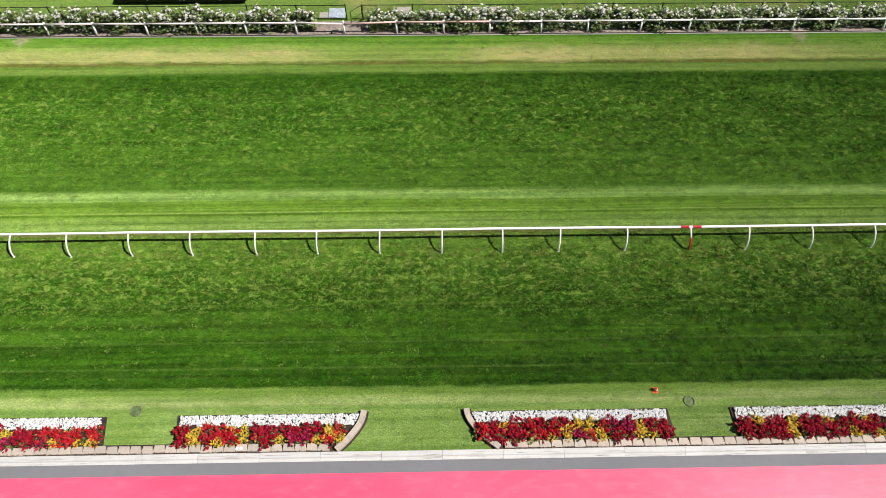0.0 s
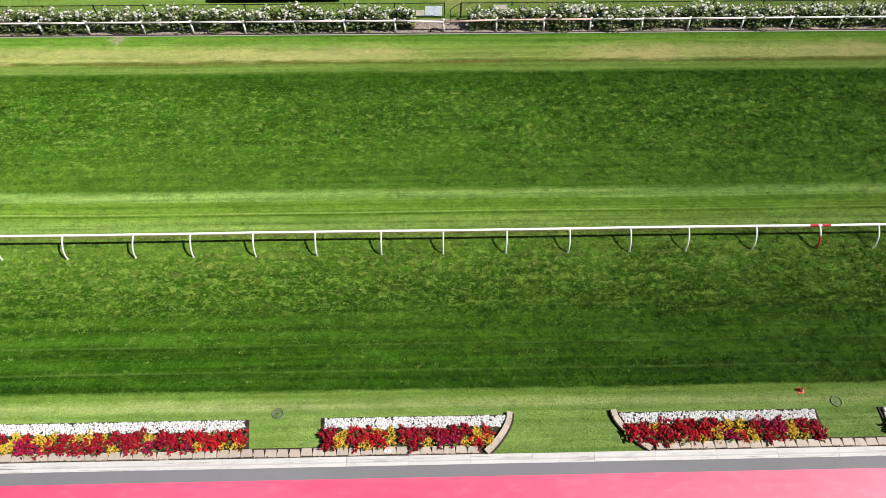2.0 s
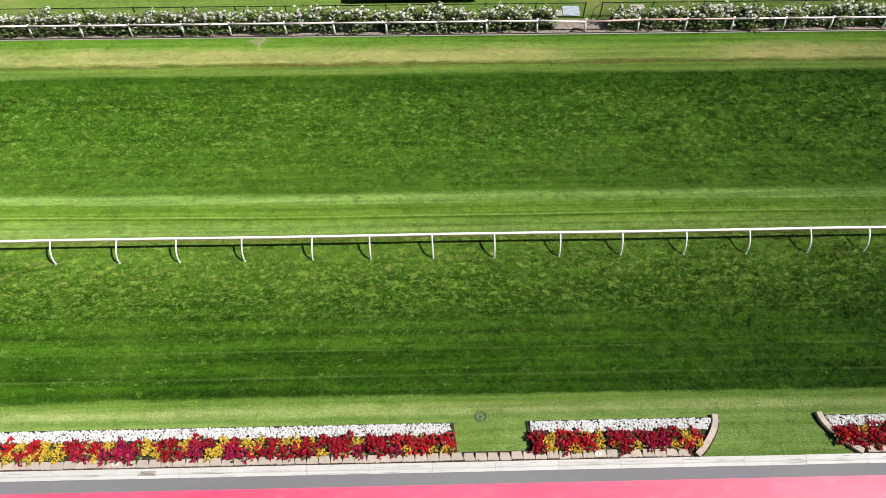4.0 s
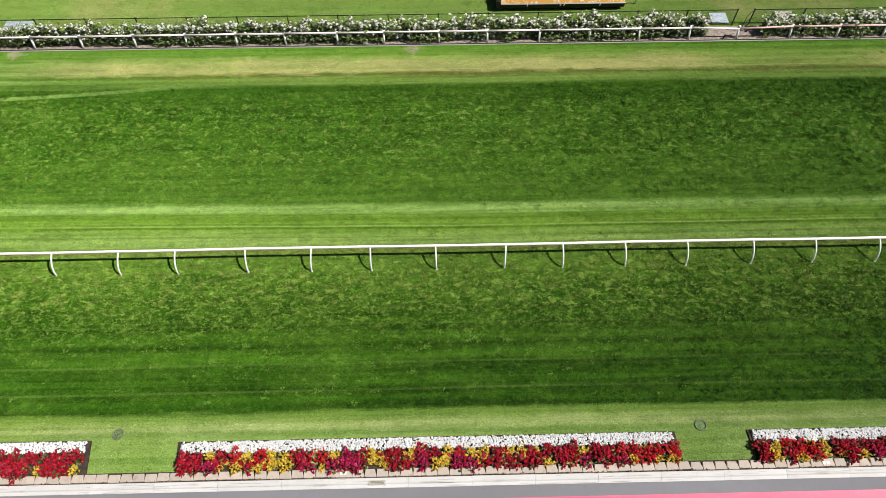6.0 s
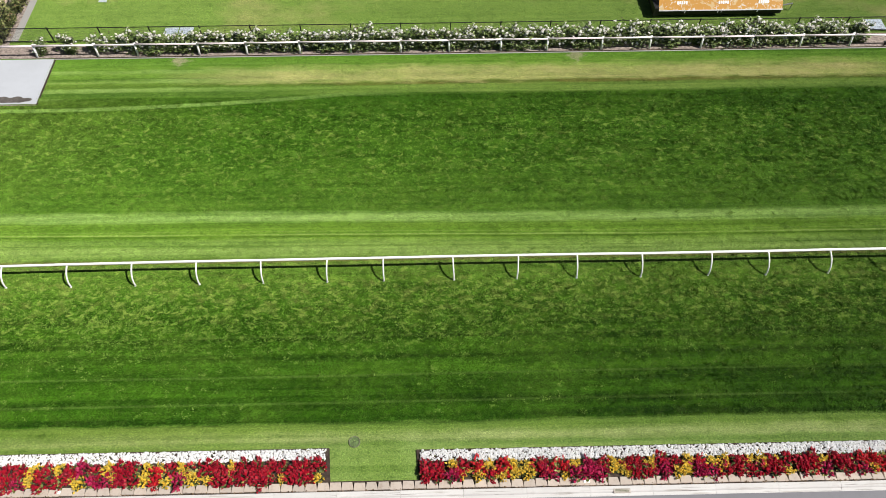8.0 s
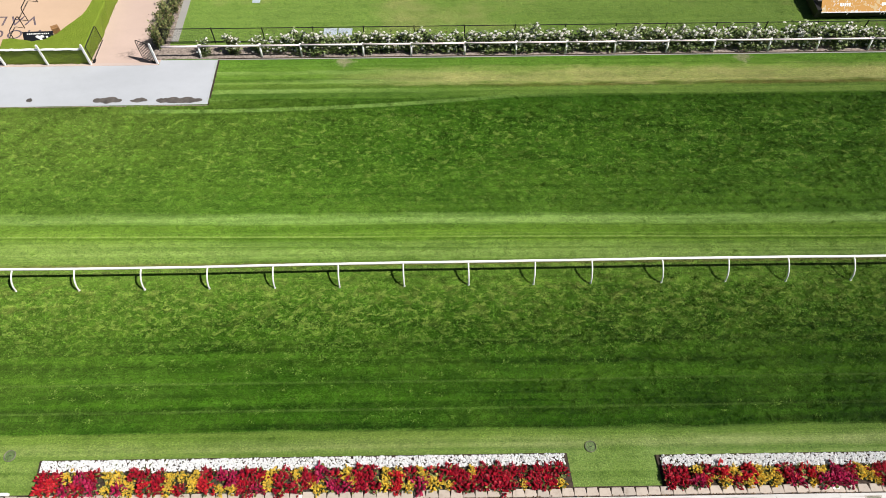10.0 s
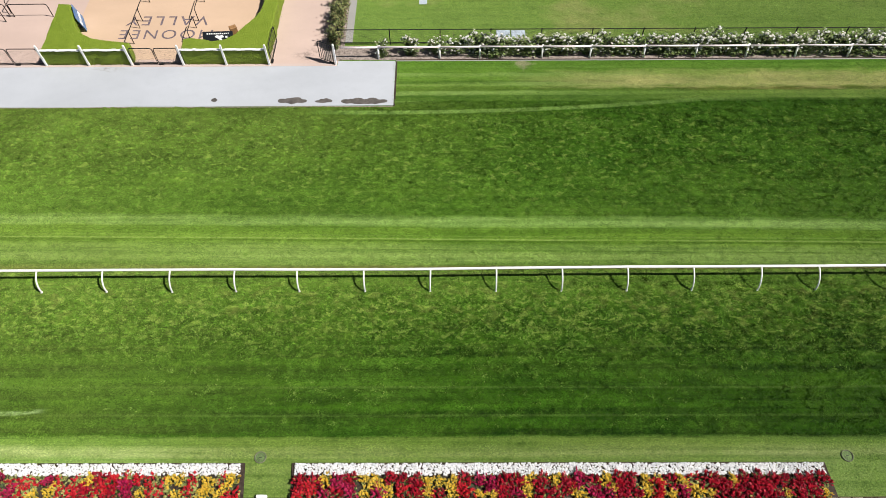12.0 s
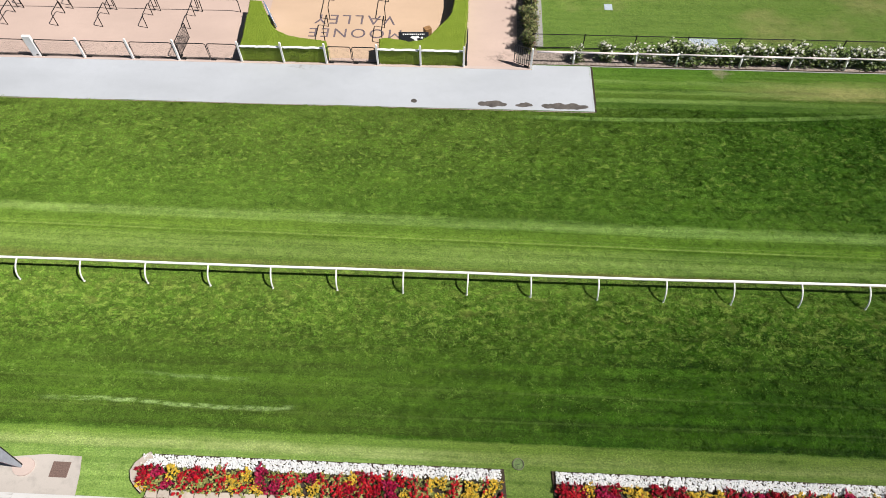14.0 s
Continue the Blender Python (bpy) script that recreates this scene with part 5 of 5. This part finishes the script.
for lx in (-70.38, -66.98):
    hoop((lx, 31.75), (lx, 33.15))
    hoop((lx, 33.8), (lx, 35.6))
    hoop((lx, 36.2), (lx, 38.0))
for sx in (-78.69, -81.32, -84.06, -86.82, -89.95, -92.7, -95.45):
    hoop((sx, 32.65), (sx, 33.82))
    hoop((sx + 0.36, 34.27), (sx + 2.72, 34.29))
    hoop((sx + 0.05, 34.6), (sx + 0.05, 35.9))

# painted words, read from the far side
for word, cx, y0, y1, w in (("MOONEE", -68.72, 32.18, 32.98, 5.55), ("VALLEY", -68.85, 33.40, 34.24, 4.95)):
    cu = bpy.data.curves.new("word", "FONT")
    cu.body, cu.align_x = word, "CENTER"
    cu.space_character = 1.25
    tmp = bpy.data.objects.new("word", cu)
    scene.collection.objects.link(tmp)
    me = bpy.data.meshes.new_from_object(tmp.evaluated_get(bpy.context.evaluated_depsgraph_get()))
    bpy.data.objects.remove(tmp)
    co = np.array([v.co[:] for v in me.vertices])
    lo, hi = co.min(0), co.max(0)
    for v in me.vertices:
        v.co = (-((v.co.x - lo[0]) / (hi[0] - lo[0]) - 0.5) * w, (1 - (v.co.y - lo[1]) / (hi[1] - lo[1])) * (y1 - y0), 0)
    me.materials.clear()
    me.materials.append(M["letter"])
    single("ground_lettering", me, None, "dark word painted on ochre gravel", "lettering", "painted words", at=pose(cx, y0, 0.021))

# ---- things on the lawn behind the fence ----
trailer = thing("trailer", "long orange printed trailer parked on the lawn", "trailer", at=pose(-15.55, 33.06, 0))
SLOPE = pose(0, 0, 0.54, -46)
panel = part("side_panel", box(bmesh.new(), -3.72, 3.78, 0, 0.05, 0, 1.1, 0.01), M["print"], trailer, "orange canvas with pale scrolls", at=SLOPE)
part("bottom_trim", box(bmesh.new(), -3.72, 3.8, -0.03, 0.0, -0.03, 0.04, 0.008), M["steel"], trailer, at=SLOPE)
part("body", box(bmesh.new(), -3.7, 3.8, 0.93, 2.3, 0.62, 1.26, 0.03), M["white"], trailer)
part("chassis", box(bmesh.new(), -3.9, 3.8, 0.06, 2.2, 0.2, 0.56, 0.01), M["black"], trailer)
for bx in (-2.62, -0.12, 2.3):
    bm = bmesh.new()
    for j in range(5):
        box(bm, bx + j * 0.13, bx + j * 0.13 + 0.1, -0.008, -0.001, 0.36 + 0.02 * (j % 2), 0.54)
    part("lettering_bar", bm, M["white"], panel)
for wx in (-3.45, 3.35):
    for wy in (0.35, 2.0):
        wheel = part("wheel", tube(bmesh.new(), [(wx, wy - 0.1, 0.3), (wx, wy + 0.1, 0.3)], 0.3, 18), M["tyre"], trailer)
        part("rim", tube(bmesh.new(), [(wx, wy - 0.112, 0.3), (wx, wy + 0.112, 0.3)], 0.15, 14), M["steel"], wheel, "pale steel rim")
for lx in (-2.1, -0.1, 0.12, 2.3):
    part("leg", tube(bmesh.new(), [(lx, -0.02, 0.6), (lx - 0.05, -0.06, 0.42)], 0.025, 6), M["white"], trailer)
bm = bmesh.new()
tube(bm, [(3.85, 0.4, 0.52), (4.6, 0.6, 0.5)], 0.04, 6)
tube(bm, [(4.6, 0.6, 0.5), (4.6, 0.6, 0.0)], 0.035, 6)
part("drawbar", bm, M["steel"], trailer)
part("end_frame", slab(bmesh.new(), [(-3.98, 0.0), (-3.725, 0.0), (-3.725, 2.2), (-3.98, 2.2)], 0.2, 0.72), M["black"], trailer)

drain = thing("kerb_drain", "small dark drain grate let into the kerb", "drain", at=pose(-25.9, 5.45, 0))
part("frame", box(bmesh.new(), -0.33, 0.33, -0.085, 0.085, 0.02, 0.108, 0.006), M["paver"], drain)
for gy in (-0.05, 0.0, 0.05):
    part("slot", box(bmesh.new(), -0.26, 0.26, gy - 0.012, gy + 0.012, 0.104, 0.110), M["iron"], drain)
for x0, x1, y0, y1, mat, label in ((-6.64, -5.62, 31.74, 32.68, "cover", "pale blue-white cover panel lying on the lawn"), (-2.5, -1.63, 31.72, 32.75, "paver", "tan concrete slab set in the lawn"),
                                   (2.3, 3.75, 31.95, 32.7, "paver", "tan concrete slab set in the lawn"), (-49.0, -48.2, 32.15, 32.8, "cover", "pale blue-white cover panel lying on the lawn"),
                                   (-48.12, -47.3, 32.15, 32.8, "cover", "pale blue-white cover panel lying on the lawn"), (-53.66, -53.17, 35.27, 35.82, "cover", "pale blue-white cover panel lying on the lawn")):
    single("paving_slab", box(bmesh.new(), x0, x1, y0, y1, -0.03, 0.03, 0.008), M[mat], label, "slab", "slabs in the lawn")
single("door_mat", box(bmesh.new(), -7.2, -6.68, 31.74, 32.3, -0.02, 0.025, 0.006), M["paver"], "tan mat lying beside the cover panel", "mat")

bin_ob = thing("valve_box", "dark grey box with a pale lid by the gate", "box", at=pose(-3.06, 31.22, 0.03))
part("body", box(bmesh.new(), -0.24, 0.24, -0.2, 0.2, 0.0, 0.42, 0.015), M["mesh"], bin_ob)
part("lid", box(bmesh.new(), -0.26, 0.26, -0.22, 0.22, 0.422, 0.46, 0.01), M["cover"], bin_ob, "pale lid")
pipe = tube(bmesh.new(), [(-6.32, 30.36, 0.0), (-6.32, 30.36, 0.2), (-6.22, 30.36, 0.26), (-5.9, 30.4, 0.24)], 0.045, 6)
single("standpipe", pipe, M["black"], "short black bent water pipe in the bed", "pipe", smooth=True)
